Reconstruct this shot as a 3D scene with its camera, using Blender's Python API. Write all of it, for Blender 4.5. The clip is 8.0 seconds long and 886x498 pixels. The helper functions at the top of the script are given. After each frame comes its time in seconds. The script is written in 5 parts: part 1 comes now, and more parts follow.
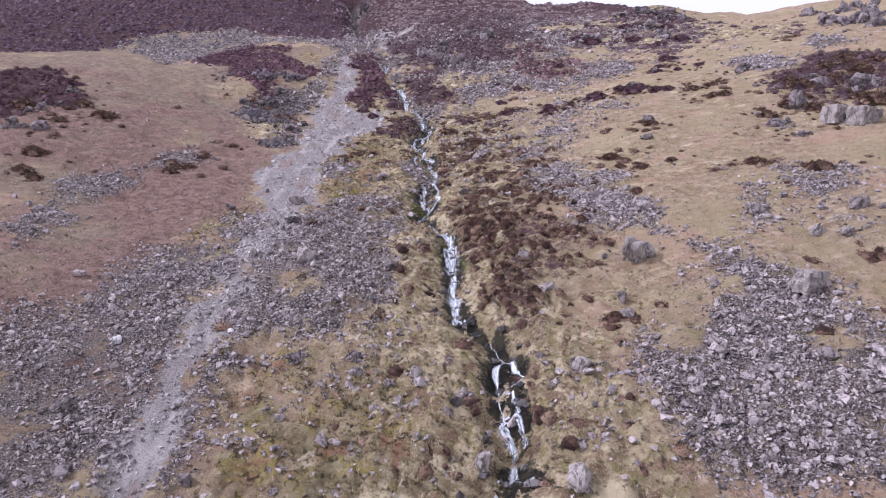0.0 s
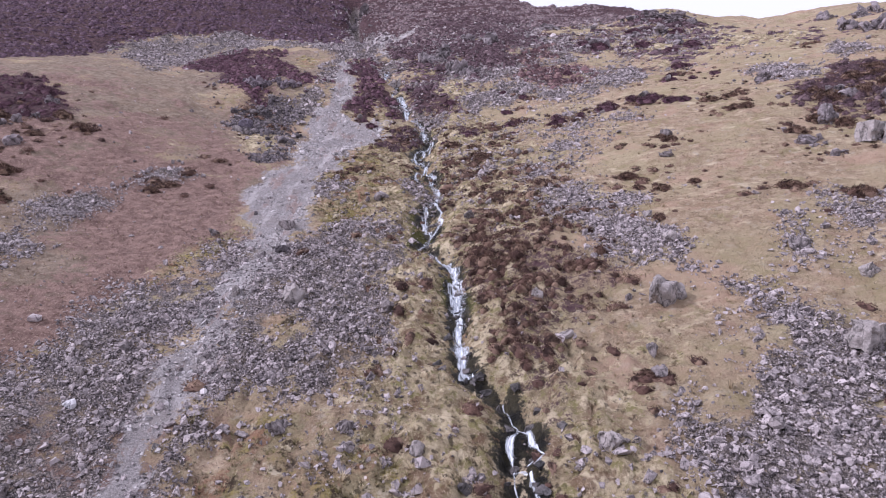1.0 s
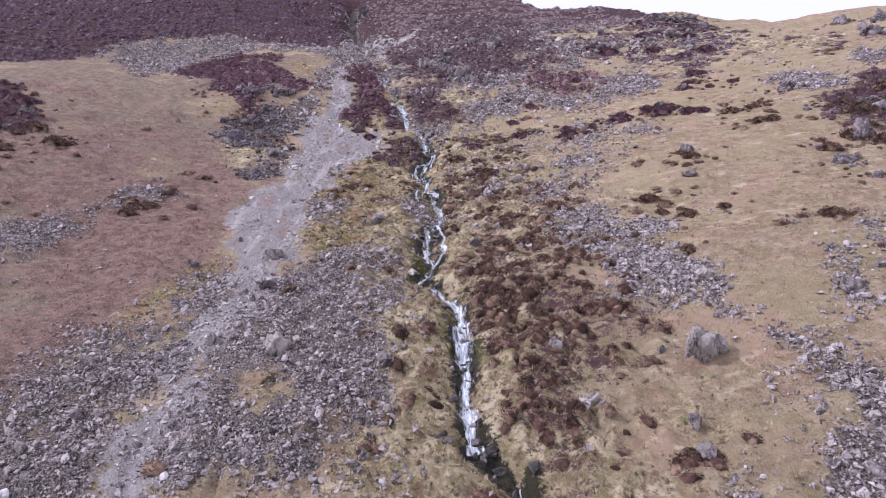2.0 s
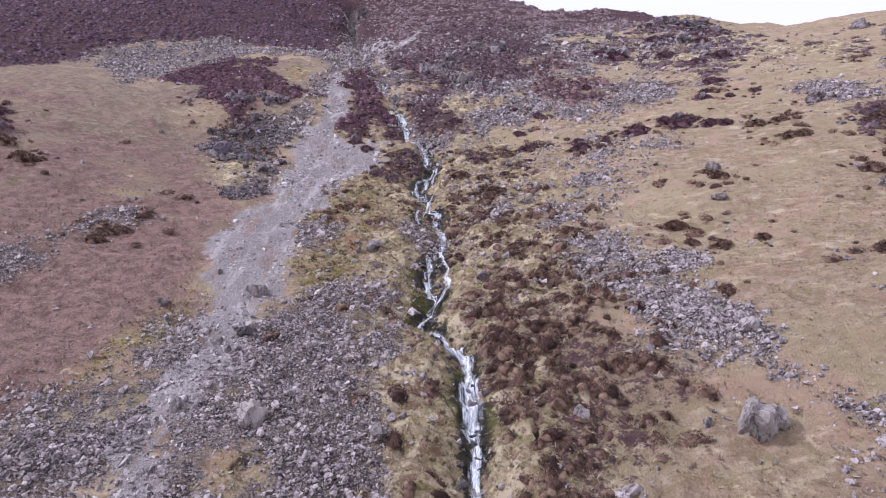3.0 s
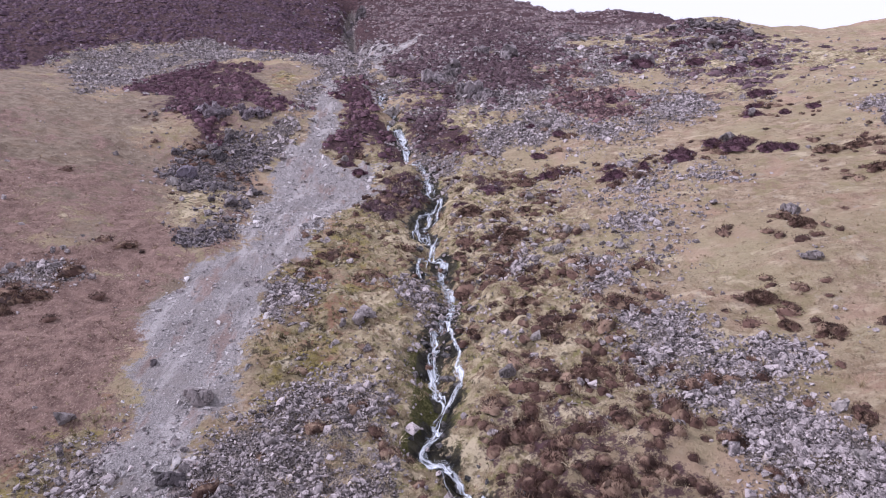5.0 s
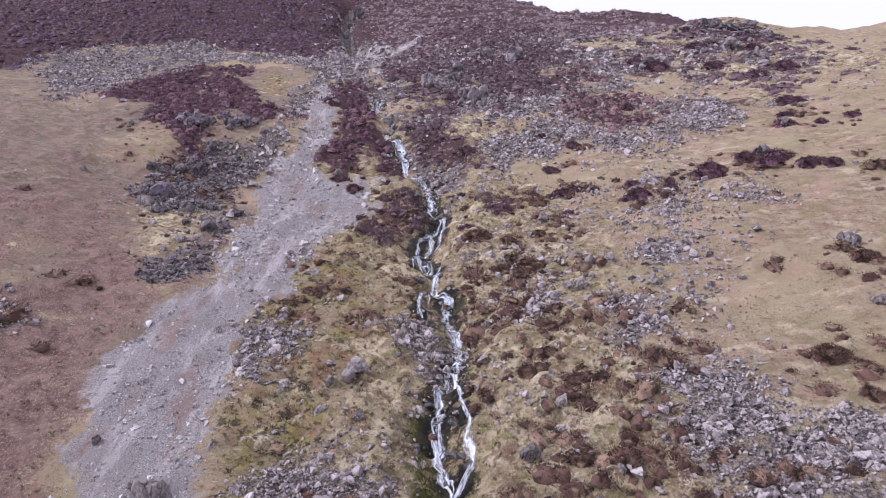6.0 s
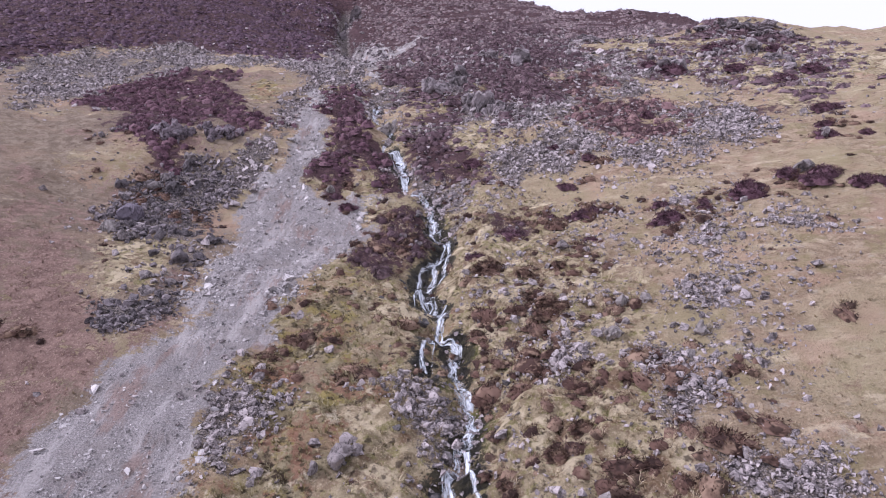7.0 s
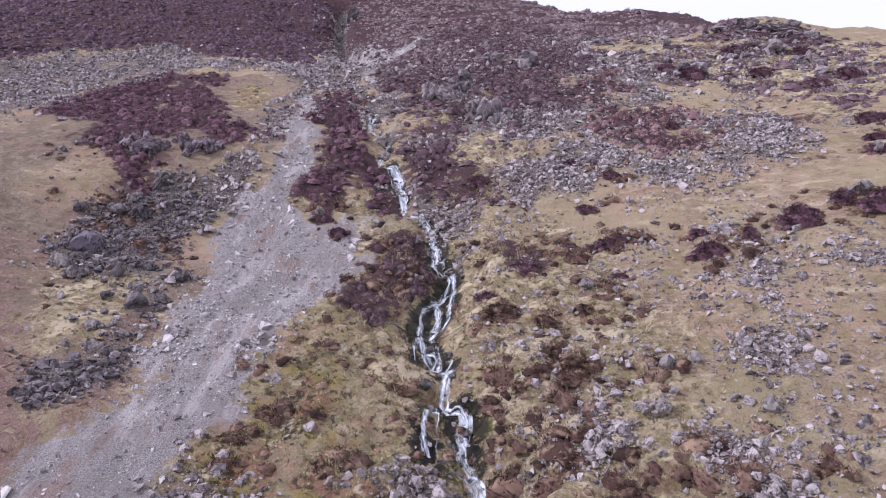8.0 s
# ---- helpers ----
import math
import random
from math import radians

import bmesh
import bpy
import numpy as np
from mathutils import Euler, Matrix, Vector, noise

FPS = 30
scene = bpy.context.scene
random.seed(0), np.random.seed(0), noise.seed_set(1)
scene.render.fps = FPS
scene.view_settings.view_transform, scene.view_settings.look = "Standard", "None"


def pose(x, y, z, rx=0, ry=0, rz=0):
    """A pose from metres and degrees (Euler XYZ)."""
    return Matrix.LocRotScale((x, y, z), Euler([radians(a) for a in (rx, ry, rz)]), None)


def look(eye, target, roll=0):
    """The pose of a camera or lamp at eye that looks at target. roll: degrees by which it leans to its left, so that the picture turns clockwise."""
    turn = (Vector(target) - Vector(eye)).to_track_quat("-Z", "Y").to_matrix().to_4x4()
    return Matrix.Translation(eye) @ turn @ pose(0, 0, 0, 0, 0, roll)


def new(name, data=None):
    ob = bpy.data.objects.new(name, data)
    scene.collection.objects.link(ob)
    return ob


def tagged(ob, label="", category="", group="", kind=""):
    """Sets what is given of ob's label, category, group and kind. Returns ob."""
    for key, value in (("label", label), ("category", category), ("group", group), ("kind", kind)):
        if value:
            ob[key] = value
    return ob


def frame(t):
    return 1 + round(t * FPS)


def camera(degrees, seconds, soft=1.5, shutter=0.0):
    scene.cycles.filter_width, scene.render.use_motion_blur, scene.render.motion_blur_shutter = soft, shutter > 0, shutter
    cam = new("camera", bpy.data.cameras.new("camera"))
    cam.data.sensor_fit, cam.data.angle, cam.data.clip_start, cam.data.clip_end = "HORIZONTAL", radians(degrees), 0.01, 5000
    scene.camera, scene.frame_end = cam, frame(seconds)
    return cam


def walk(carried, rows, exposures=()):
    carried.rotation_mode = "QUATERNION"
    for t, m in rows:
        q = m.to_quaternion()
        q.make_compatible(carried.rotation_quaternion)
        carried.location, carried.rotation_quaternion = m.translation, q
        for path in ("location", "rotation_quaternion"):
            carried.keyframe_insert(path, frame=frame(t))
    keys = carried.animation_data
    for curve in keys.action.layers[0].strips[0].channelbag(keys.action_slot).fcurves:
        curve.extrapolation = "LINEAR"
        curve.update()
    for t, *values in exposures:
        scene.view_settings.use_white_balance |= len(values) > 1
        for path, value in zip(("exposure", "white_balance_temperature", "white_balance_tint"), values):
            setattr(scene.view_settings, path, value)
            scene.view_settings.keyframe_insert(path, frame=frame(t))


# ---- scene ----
cam = camera(68.2, 8.0, soft=1.05)
METRES, EYE, TILT, LEAN, TURN = 40.0, 12.0, 5.0, 0.0, 0.0
ROWS = [
    (0.0, 0.0, 0.0, 0.0, 0.0, 0.0, 0.0),
    (0.5, -0.0028, 0.0477, 0.0234, 0.0, 0.02, -0.06),
    (1.0, -0.0054, 0.0972, 0.0472, 0.01, 0.04, -0.13),
    (1.5, -0.0082, 0.1477, 0.0708, 0.01, 0.05, -0.19),
    (3.0, -0.017, 0.3093, 0.1413, -0.02, 0.12, -0.39),
    (3.5, -0.0198, 0.3673, 0.1644, -0.02, 0.13, -0.46),
    (4.0, -0.023, 0.4253, 0.1855, -0.02, 0.12, -0.53),
    (4.5, -0.026, 0.4847, 0.2071, -0.02, 0.13, -0.6),
    (6.0, -0.0363, 0.6695, 0.2724, -0.08, 0.19, -0.57),
    (6.5, -0.0406, 0.7331, 0.2949, -0.12, 0.2, -0.49),
    (7.0, -0.0452, 0.7973, 0.3171, -0.18, 0.23, -0.41),
    (7.5, -0.0488, 0.8624, 0.3404, -0.22, 0.25, -0.33),
    (8.0, -0.0513, 0.9291, 0.3638, -0.21, 0.25, -0.4),
]
walk(cam, [(t, pose(0, 0, EYE, TILT, LEAN, TURN) @ pose(METRES * x, METRES * y, METRES * z, 90 + pitch, roll, yaw)) for t, x, y, z, yaw, pitch, roll in ROWS],
     exposures=[(0.0, -0.08, 5410, 26.0), (8.0, -0.08, 5410, 26.0)])

# ---- daylight: thin bright overcast, soft sun from the left ----
SUN_FROM = Vector((-0.75, -0.12, 0.66)).normalized()
world = bpy.data.worlds.new("overcast_sky")
scene.world = world
world.use_nodes = True
wn, wl = world.node_tree.nodes, world.node_tree.links
sky = wn.new("ShaderNodeTexSky")
sky.sky_type, sky.sun_disc = "NISHITA", False
sky.sun_elevation = math.asin(SUN_FROM.z)
sky.sun_rotation = math.atan2(SUN_FROM.x, SUN_FROM.y)
sky.dust_density, sky.air_density = 3.0, 1.0
cloud = wn.new("ShaderNodeMix")
cloud.data_type = "RGBA"
cloud.inputs["Factor"].default_value = 0.85
cloud.inputs["B"].default_value = (15.2, 14.5, 13.9, 1)
wl.new(sky.outputs["Color"], cloud.inputs["A"])
wl.new(cloud.outputs["Result"], wn["Background"].inputs["Color"])
wn["Background"].inputs["Strength"].default_value = 0.083
sun = new("sun", bpy.data.lights.new("sun", "SUN"))
sun.data.energy, sun.data.angle, sun.data.color = 3.65, radians(5), (1.0, 0.94, 0.87)
sun.matrix_world = look(SUN_FROM * 100, (0, 0, 0))

# ---- materials ----
def material(name, rough=0.9, spec=0.2):
    m = bpy.data.materials.new(name)
    m.use_nodes = True
    b = m.node_tree.nodes["Principled BSDF"]
    b.inputs["Roughness"].default_value = rough
    b.inputs["Specular IOR Level"].default_value = spec
    return m, m.node_tree.nodes, m.node_tree.links, b


def put(links, value, socket):
    if isinstance(value, bpy.types.NodeSocket):
        links.new(value, socket)
    else:
        socket.default_value = value


def blend(m, fac, a, b, mode="MIX"):
    n = m.node_tree.nodes.new("ShaderNodeMix")
    n.data_type, n.blend_type = "RGBA", mode
    for value, key in ((fac, "Factor"), (a, "A"), (b, "B")):
        if isinstance(value, tuple) and len(value) == 3:
            value = (*value, 1)
        put(m.node_tree.links, value, n.inputs[key])
    return n.outputs["Result"]


def grain(m, scale, detail=4.0, rough=0.6, stretch=None, seed=0.0):
    nodes, links = m.node_tree.nodes, m.node_tree.links
    t, mp, n = nodes.new("ShaderNodeTexCoord"), nodes.new("ShaderNodeMapping"), nodes.new("ShaderNodeTexNoise")
    mp.inputs["Scale"].default_value = stretch or (1, 1, 1)
    mp.inputs["Location"].default_value = (seed, seed * 1.7, seed * 0.6)
    n.inputs["Scale"].default_value, n.inputs["Detail"].default_value, n.inputs["Roughness"].default_value = scale, detail, rough
    links.new(t.outputs["Object"], mp.inputs["Vector"])
    links.new(mp.outputs["Vector"], n.inputs["Vector"])
    return n.outputs["Fac"]


def ramp(m, value, low, high):
    n = m.node_tree.nodes.new("ShaderNodeMapRange")
    n.interpolation_type = "SMOOTHSTEP"
    put(m.node_tree.links, value, n.inputs["Value"])
    n.inputs["From Min"].default_value, n.inputs["From Max"].default_value = low, high
    return n.outputs["Result"]


def maths(m, op, a, b=0.0):
    n = m.node_tree.nodes.new("ShaderNodeMath")
    n.operation = op
    put(m.node_tree.links, a, n.inputs[0])
    put(m.node_tree.links, b, n.inputs[1])
    return n.outputs[0]


def bump(m, height, strength, distance):
    n = m.node_tree.nodes.new("ShaderNodeBump")
    n.inputs["Strength"].default_value, n.inputs["Distance"].default_value = strength, distance
    m.node_tree.links.new(height, n.inputs["Height"])
    m.node_tree.links.new(n.outputs["Normal"], m.node_tree.nodes["Principled BSDF"].inputs["Normal"])


def attribute(m, name):
    n = m.node_tree.nodes.new("ShaderNodeAttribute")
    n.attribute_name = name
    return n.outputs["Fac"]


def piece_random(m):
    """One number for each joined piece and each object."""
    a = m.node_tree.nodes.new("ShaderNodeNewGeometry").outputs["Random Per Island"]
    b = m.node_tree.nodes.new("ShaderNodeObjectInfo").outputs["Random"]
    return maths(m, "FRACT", maths(m, "ADD", a, b))


def worn_edge(m, value, mask, soft=0.12):
    """A cover mask broken up by a grain at its rim."""
    return ramp(m, maths(m, "ADD", mask, maths(m, "MULTIPLY", maths(m, "SUBTRACT", value, 0.5), 2.4)), 0.5 - soft, 0.5 + soft)


def ground_material():
    m, nodes, links, b = material("hillside_ground", 0.95, 0.1)
    fine, mid, wide = grain(m, 9, 6, 0.7), grain(m, 1.6, 5, 0.65, seed=3), grain(m, 0.16, 4, 0.6, seed=7)
    blades = grain(m, 14, 5, 0.75, (1, 0.35, 1), 5)
    # Low spots tint the sward dark, putting shade of holes and creases into colour.
    spots, clods = grain(m, 3.4, 3, 0.55, (1, 0.8, 1), 21), grain(m, 0.6, 4, 0.6, (0.5, 1, 1), 25)
    grass = blend(m, ramp(m, mid, 0.36, 0.66), (0.265, 0.193, 0.124), (0.435, 0.336, 0.224))
    grass = blend(m, ramp(m, wide, 0.45, 0.7), grass, (0.39, 0.325, 0.195))
    grass = blend(m, maths(m, "MULTIPLY", ramp(m, clods, 0.5, 0.68), 0.7), grass, (0.39, 0.26, 0.175))
    grass = blend(m, maths(m, "MULTIPLY", ramp(m, blades, 0.52, 0.72), 0.8), grass, (0.53, 0.44, 0.31))
    grass = blend(m, maths(m, "MULTIPLY", ramp(m, fine, 0.5, 0.32), 0.5), grass, (0.12, 0.08, 0.045))
    grass = blend(m, maths(m, "MULTIPLY", ramp(m, grain(m, 1.5, 4, 0.62, (0.45, 1, 1), 105), 0.53, 0.66), 0.6), grass, (0.23, 0.165, 0.095))
    grass = blend(m, maths(m, "MULTIPLY", ramp(m, grain(m, 1.2, 4, 0.62, (0.4, 1, 1), 111), 0.55, 0.68), 0.7), grass, (0.58, 0.475, 0.325))
    grass = blend(m, maths(m, "MULTIPLY", ramp(m, spots, 0.40, 0.28), 0.75), grass, (0.11, 0.07, 0.045))
    grass = blend(m, maths(m, "MULTIPLY", ramp(m, grain(m, 0.45, 5, 0.7, seed=37), 0.52, 0.62), 0.65), grass, (0.27, 0.225, 0.115))
    grass = blend(m, maths(m, "MULTIPLY", ramp(m, grain(m, 0.8, 5, 0.7, seed=43), 0.56, 0.66), 0.6), grass, (0.25, 0.165, 0.12))
    grass = blend(m, maths(m, "MULTIPLY", ramp(m, grain(m, 1.1, 5, 0.7, seed=49), 0.57, 0.68), 0.6), grass, (0.44, 0.385, 0.30))
    grass = blend(m, maths(m, "MULTIPLY", ramp(m, grain(m, 0.13, 4, 0.6, seed=91), 0.5, 0.6), 0.5), grass, (0.36, 0.295, 0.175))
    grass = blend(m, maths(m, "MULTIPLY", ramp(m, grain(m, 0.17, 4, 0.6, seed=95), 0.54, 0.66), 0.5), grass, (0.42, 0.28, 0.20))
    moss = blend(m, ramp(m, mid, 0.38, 0.66), (0.18, 0.145, 0.08), (0.35, 0.29, 0.175))
    moss = blend(m, ramp(m, clods, 0.48, 0.62), moss, (0.30, 0.215, 0.13))
    moss = blend(m, maths(m, "MULTIPLY", ramp(m, grain(m, 0.75, 5, 0.7, seed=71), 0.505, 0.59), 0.85), moss, (0.285, 0.23, 0.075))
    moss = blend(m, maths(m, "MULTIPLY", ramp(m, grain(m, 0.6, 5, 0.7, seed=77), 0.52, 0.59), 0.8), moss, (0.26, 0.135, 0.09))
    moss = blend(m, maths(m, "MULTIPLY", ramp(m, grain(m, 1.0, 5, 0.7, seed=85), 0.55, 0.64), 0.8), moss, (0.58, 0.50, 0.36))
    # Dark patches painted as shaded hollows among the moss humps.
    moss = blend(m, ramp(m, grain(m, 1.2, 5, 0.7, seed=81), 0.455, 0.37), moss, (0.06, 0.042, 0.028))
    moss = blend(m, ramp(m, fine, 0.52, 0.74), moss, (0.36, 0.30, 0.18))
    moss = blend(m, maths(m, "MULTIPLY", ramp(m, spots, 0.46, 0.33), 0.85), moss, (0.06, 0.048, 0.028))
    bracken = blend(m, ramp(m, mid, 0.35, 0.66), (0.15, 0.094, 0.077), (0.285, 0.19, 0.152))
    bracken = blend(m, ramp(m, blades, 0.5, 0.7), bracken, (0.46, 0.34, 0.265))
    bracken = blend(m, maths(m, "MULTIPLY", ramp(m, spots, 0.42, 0.28), 0.8), bracken, (0.09, 0.05, 0.035))
    # The grass again in a duller, darker tone, for the left slope.
    dull_grass = blend(m, ramp(m, mid, 0.36, 0.66), (0.178, 0.133, 0.096), (0.305, 0.242, 0.176))
    dull_grass = blend(m, maths(m, "MULTIPLY", ramp(m, clods, 0.5, 0.66), 0.6), dull_grass, (0.29, 0.205, 0.145))
    dull_grass = blend(m, maths(m, "MULTIPLY", ramp(m, grain(m, 1.5, 4, 0.62, (0.45, 1, 1), 151), 0.54, 0.66), 0.6), dull_grass, (0.17, 0.122, 0.078))
    dull_grass = blend(m, maths(m, "MULTIPLY", ramp(m, blades, 0.52, 0.72), 0.7), dull_grass, (0.44, 0.36, 0.26))
    dull_grass = blend(m, maths(m, "MULTIPLY", ramp(m, spots, 0.40, 0.28), 0.8), dull_grass, (0.10, 0.068, 0.048))
    lush = blend(m, ramp(m, fine, 0.4, 0.65), (0.058, 0.058, 0.02), (0.175, 0.162, 0.062))
    moor = blend(m, ramp(m, mid, 0.38, 0.62), (0.235, 0.182, 0.108), (0.46, 0.378, 0.235))
    moor = blend(m, ramp(m, grain(m, 2.4, 4, 0.6, seed=33), 0.5, 0.62), moor, (0.235, 0.205, 0.088))
    moor = blend(m, maths(m, "MULTIPLY", ramp(m, grain(m, 0.7, 4, 0.65, seed=141), 0.52, 0.6), 0.8), moor, (0.60, 0.50, 0.335))
    moor = blend(m, maths(m, "MULTIPLY", ramp(m, grain(m, 0.9, 4, 0.65, seed=147), 0.54, 0.62), 0.8), moor, (0.17, 0.105, 0.065))
    moor = blend(m, ramp(m, blades, 0.52, 0.7), moor, (0.50, 0.40, 0.285))
    moor = blend(m, maths(m, "MULTIPLY", ramp(m, spots, 0.45, 0.32), 0.8), moor, (0.05, 0.035, 0.025))
    # Heather-brown ground, its dark tone also painting in shade between the cushions.
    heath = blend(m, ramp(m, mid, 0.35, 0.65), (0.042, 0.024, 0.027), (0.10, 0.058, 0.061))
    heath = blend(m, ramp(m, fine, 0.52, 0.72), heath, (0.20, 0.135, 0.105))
    soil = blend(m, ramp(m, grain(m, 13, 5, 0.75, seed=15), 0.42, 0.64), (0.07, 0.059, 0.054), (0.34, 0.287, 0.258))
    soil = blend(m, maths(m, "MULTIPLY", ramp(m, clods, 0.55, 0.66), 0.7), soil, (0.20, 0.15, 0.095))
    grit = blend(m, ramp(m, grain(m, 20, 5, 0.75, seed=11), 0.36, 0.66), (0.185, 0.167, 0.159), (0.46, 0.419, 0.40))
    grit = blend(m, maths(m, "MULTIPLY", ramp(m, clods, 0.45, 0.66), 0.6), grit, (0.27, 0.236, 0.214))
    grit = blend(m, maths(m, "MULTIPLY", ramp(m, spots, 0.38, 0.26), 0.6), grit, (0.09, 0.078, 0.074))
    fall = grain(m, 0.9, 5, 0.65, (1.1, 0.22, 0.3), 55)
    grit = blend(m, maths(m, "MULTIPLY", ramp(m, fall, 0.5, 0.62), 0.6), grit, (0.53, 0.483, 0.46))
    grit = blend(m, maths(m, "MULTIPLY", ramp(m, grain(m, 0.7, 5, 0.65, (1.2, 0.3, 0.3), 61), 0.55, 0.66), 0.6), grit, (0.27, 0.175, 0.14))
    mud = blend(m, ramp(m, mid, 0.42, 0.62), (0.016, 0.015, 0.013), (0.055, 0.048, 0.03))
    edge = maths(m, "ADD", maths(m, "MULTIPLY", mid, 0.6), maths(m, "MULTIPLY", fine, 0.4))
    colour = grass
    for name, paint in (("dull_grass", dull_grass), ("bracken", bracken), ("moor", moor), ("moss", moss), ("lush", lush), ("heather", heath), ("scree", soil), ("gravel", grit), ("wet", mud)):
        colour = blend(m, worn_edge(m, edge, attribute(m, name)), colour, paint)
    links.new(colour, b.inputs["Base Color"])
    wet = worn_edge(m, edge, attribute(m, "wet"))
    links.new(maths(m, "SUBTRACT", 0.95, maths(m, "MULTIPLY", wet, 0.6)), b.inputs["Roughness"])
    bump(m, maths(m, "ADD", maths(m, "MULTIPLY", blades, 0.5), maths(m, "ADD", fine, mid)), 1.0, 0.17)
    return m


def stone_material(name, dark, light, lichen=0.35):
    m, nodes, links, b = material(name, 0.88, 0.25)
    r, g, f = piece_random(m), grain(m, 3.0, 6, 0.65), grain(m, 16, 5, 0.7, seed=4)
    tint = blend(m, maths(m, "POWER", r, 1.3), dark, light)
    tint = blend(m, maths(m, "MULTIPLY", ramp(m, g, 0.42, 0.66), 0.6), tint, tuple(v * 1.2 for v in light))
    tint = blend(m, maths(m, "MULTIPLY", ramp(m, f, 0.52, 0.7), lichen), tint, (0.44, 0.405, 0.375))
    tint = blend(m, maths(m, "MULTIPLY", ramp(m, f, 0.46, 0.3), 0.6), tint, tuple(v * 0.5 for v in dark))
    cleft = maths(m, "ABSOLUTE", maths(m, "SUBTRACT", grain(m, 1.5, 4, 0.6, (1, 1, 0.35), 31), 0.5))
    tint = blend(m, maths(m, "MULTIPLY", ramp(m, cleft, 0.03, 0.0), 0.75), tint, tuple(v * 0.3 for v in dark))
    links.new(tint, b.inputs["Base Color"])
    bump(m, maths(m, "ADD", g, f), 0.7, 0.08)
    return m


def plant_material(name, colours, rough=0.85):
    m, nodes, links, b = material(name, rough, 0.15)
    r = piece_random(m)
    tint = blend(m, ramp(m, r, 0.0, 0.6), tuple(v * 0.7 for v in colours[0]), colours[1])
    tint = blend(m, ramp(m, r, 0.62, 1.0), tint, colours[2])
    tint = blend(m, maths(m, "MULTIPLY", ramp(m, grain(m, 0.5, 3, 0.6), 0.35, 0.7), 0.6), tint, colours[3])
    tint = blend(m, maths(m, "MULTIPLY", ramp(m, grain(m, 1.7, 2, 0.5, seed=13), 0.53, 0.64), 0.75), tint, colours[2])
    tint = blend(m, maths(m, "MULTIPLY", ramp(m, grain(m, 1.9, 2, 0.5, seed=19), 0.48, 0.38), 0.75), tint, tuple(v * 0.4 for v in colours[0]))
    links.new(tint, b.inputs["Base Color"])
    return m


def water_material():
    """White water torn into strands along the flow, open between them."""
    m, nodes, links, b = material("white_water", 0.4, 0.5)
    flow = nodes.new("ShaderNodeAttribute")
    flow.attribute_name = "flow"

    def along(scale, stretch, seed):
        mp, n = nodes.new("ShaderNodeMapping"), nodes.new("ShaderNodeTexNoise")
        mp.inputs["Scale"].default_value, mp.inputs["Location"].default_value = (1, stretch, 1), (seed, seed, 0)
        n.inputs["Scale"].default_value, n.inputs["Detail"].default_value, n.inputs["Distortion"].default_value = scale, 4.0, 0.3
        links.new(flow.outputs["Vector"], mp.inputs["Vector"])
        links.new(mp.outputs["Vector"], n.inputs["Vector"])
        return n.outputs["Fac"]

    strand, lace, reach = along(6.5, 0.13, 1.0), along(18, 0.25, 4.0), along(1.4, 0.7, 7.0)
    tint = blend(m, ramp(m, lace, 0.36, 0.6), (0.42, 0.46, 0.50), (0.70, 0.725, 0.75))
    links.new(tint, b.inputs["Base Color"])
    bump(m, maths(m, "ADD", strand, lace), 0.3, 0.03)
    body = maths(m, "ADD", maths(m, "MULTIPLY", strand, 2.2), maths(m, "ADD", maths(m, "MULTIPLY", lace, 0.8), maths(m, "MULTIPLY", reach, 1.0)))
    body = maths(m, "ADD", body, attribute(m, "full"))
    links.new(ramp(m, body, 1.75, 2.75), b.inputs["Alpha"])
    return m


GROUND = ground_material()
SCREE_STONE = stone_material("grey_scree_stone", (0.10, 0.084, 0.083), (0.51, 0.44, 0.425))
DARK_SCREE = stone_material("dark_tumbled_stone", (0.045, 0.038, 0.04), (0.27, 0.228, 0.232), 0.25)
CHIP_STONE = stone_material("pale_gravel_stone", (0.155, 0.14, 0.134), (0.60, 0.55, 0.53), 0.15)
PALE_STONE = stone_material("pale_lichened_boulder", (0.22, 0.193, 0.178), (0.36, 0.316, 0.293), 0.45)
GREY_STONE = stone_material("grey_boulder", (0.14, 0.119, 0.114), (0.27, 0.232, 0.222), 0.4)
VIOLET_STONE = stone_material("violet_grey_boulder", (0.14, 0.118, 0.14), (0.21, 0.18, 0.21), 0.15)
DARK_STONE = stone_material("dark_earthy_boulder", (0.06, 0.052, 0.053), (0.15, 0.128, 0.132), 0.2)
WHITE_STONE = stone_material("white_quartz_boulder", (0.5, 0.48, 0.48), (0.62, 0.6, 0.6), 0.2)
CRAG_STONE = stone_material("weathered_crag_rock", (0.10, 0.084, 0.084), (0.31, 0.262, 0.262), 0.5)
WET_STONE = stone_material("wet_black_rock", (0.018, 0.017, 0.017), (0.17, 0.15, 0.145), 0.1)
WET_STONE.node_tree.nodes["Principled BSDF"].inputs["Roughness"].default_value = 0.35
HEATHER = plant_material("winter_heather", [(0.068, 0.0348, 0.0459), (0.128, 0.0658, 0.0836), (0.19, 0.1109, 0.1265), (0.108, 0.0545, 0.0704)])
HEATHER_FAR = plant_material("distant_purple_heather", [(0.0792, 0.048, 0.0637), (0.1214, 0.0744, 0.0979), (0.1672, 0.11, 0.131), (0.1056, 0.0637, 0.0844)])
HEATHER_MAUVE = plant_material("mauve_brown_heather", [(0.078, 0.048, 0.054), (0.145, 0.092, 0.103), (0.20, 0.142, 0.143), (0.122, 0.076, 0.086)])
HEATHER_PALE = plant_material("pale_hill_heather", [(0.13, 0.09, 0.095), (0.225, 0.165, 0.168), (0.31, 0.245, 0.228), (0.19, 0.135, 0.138)])
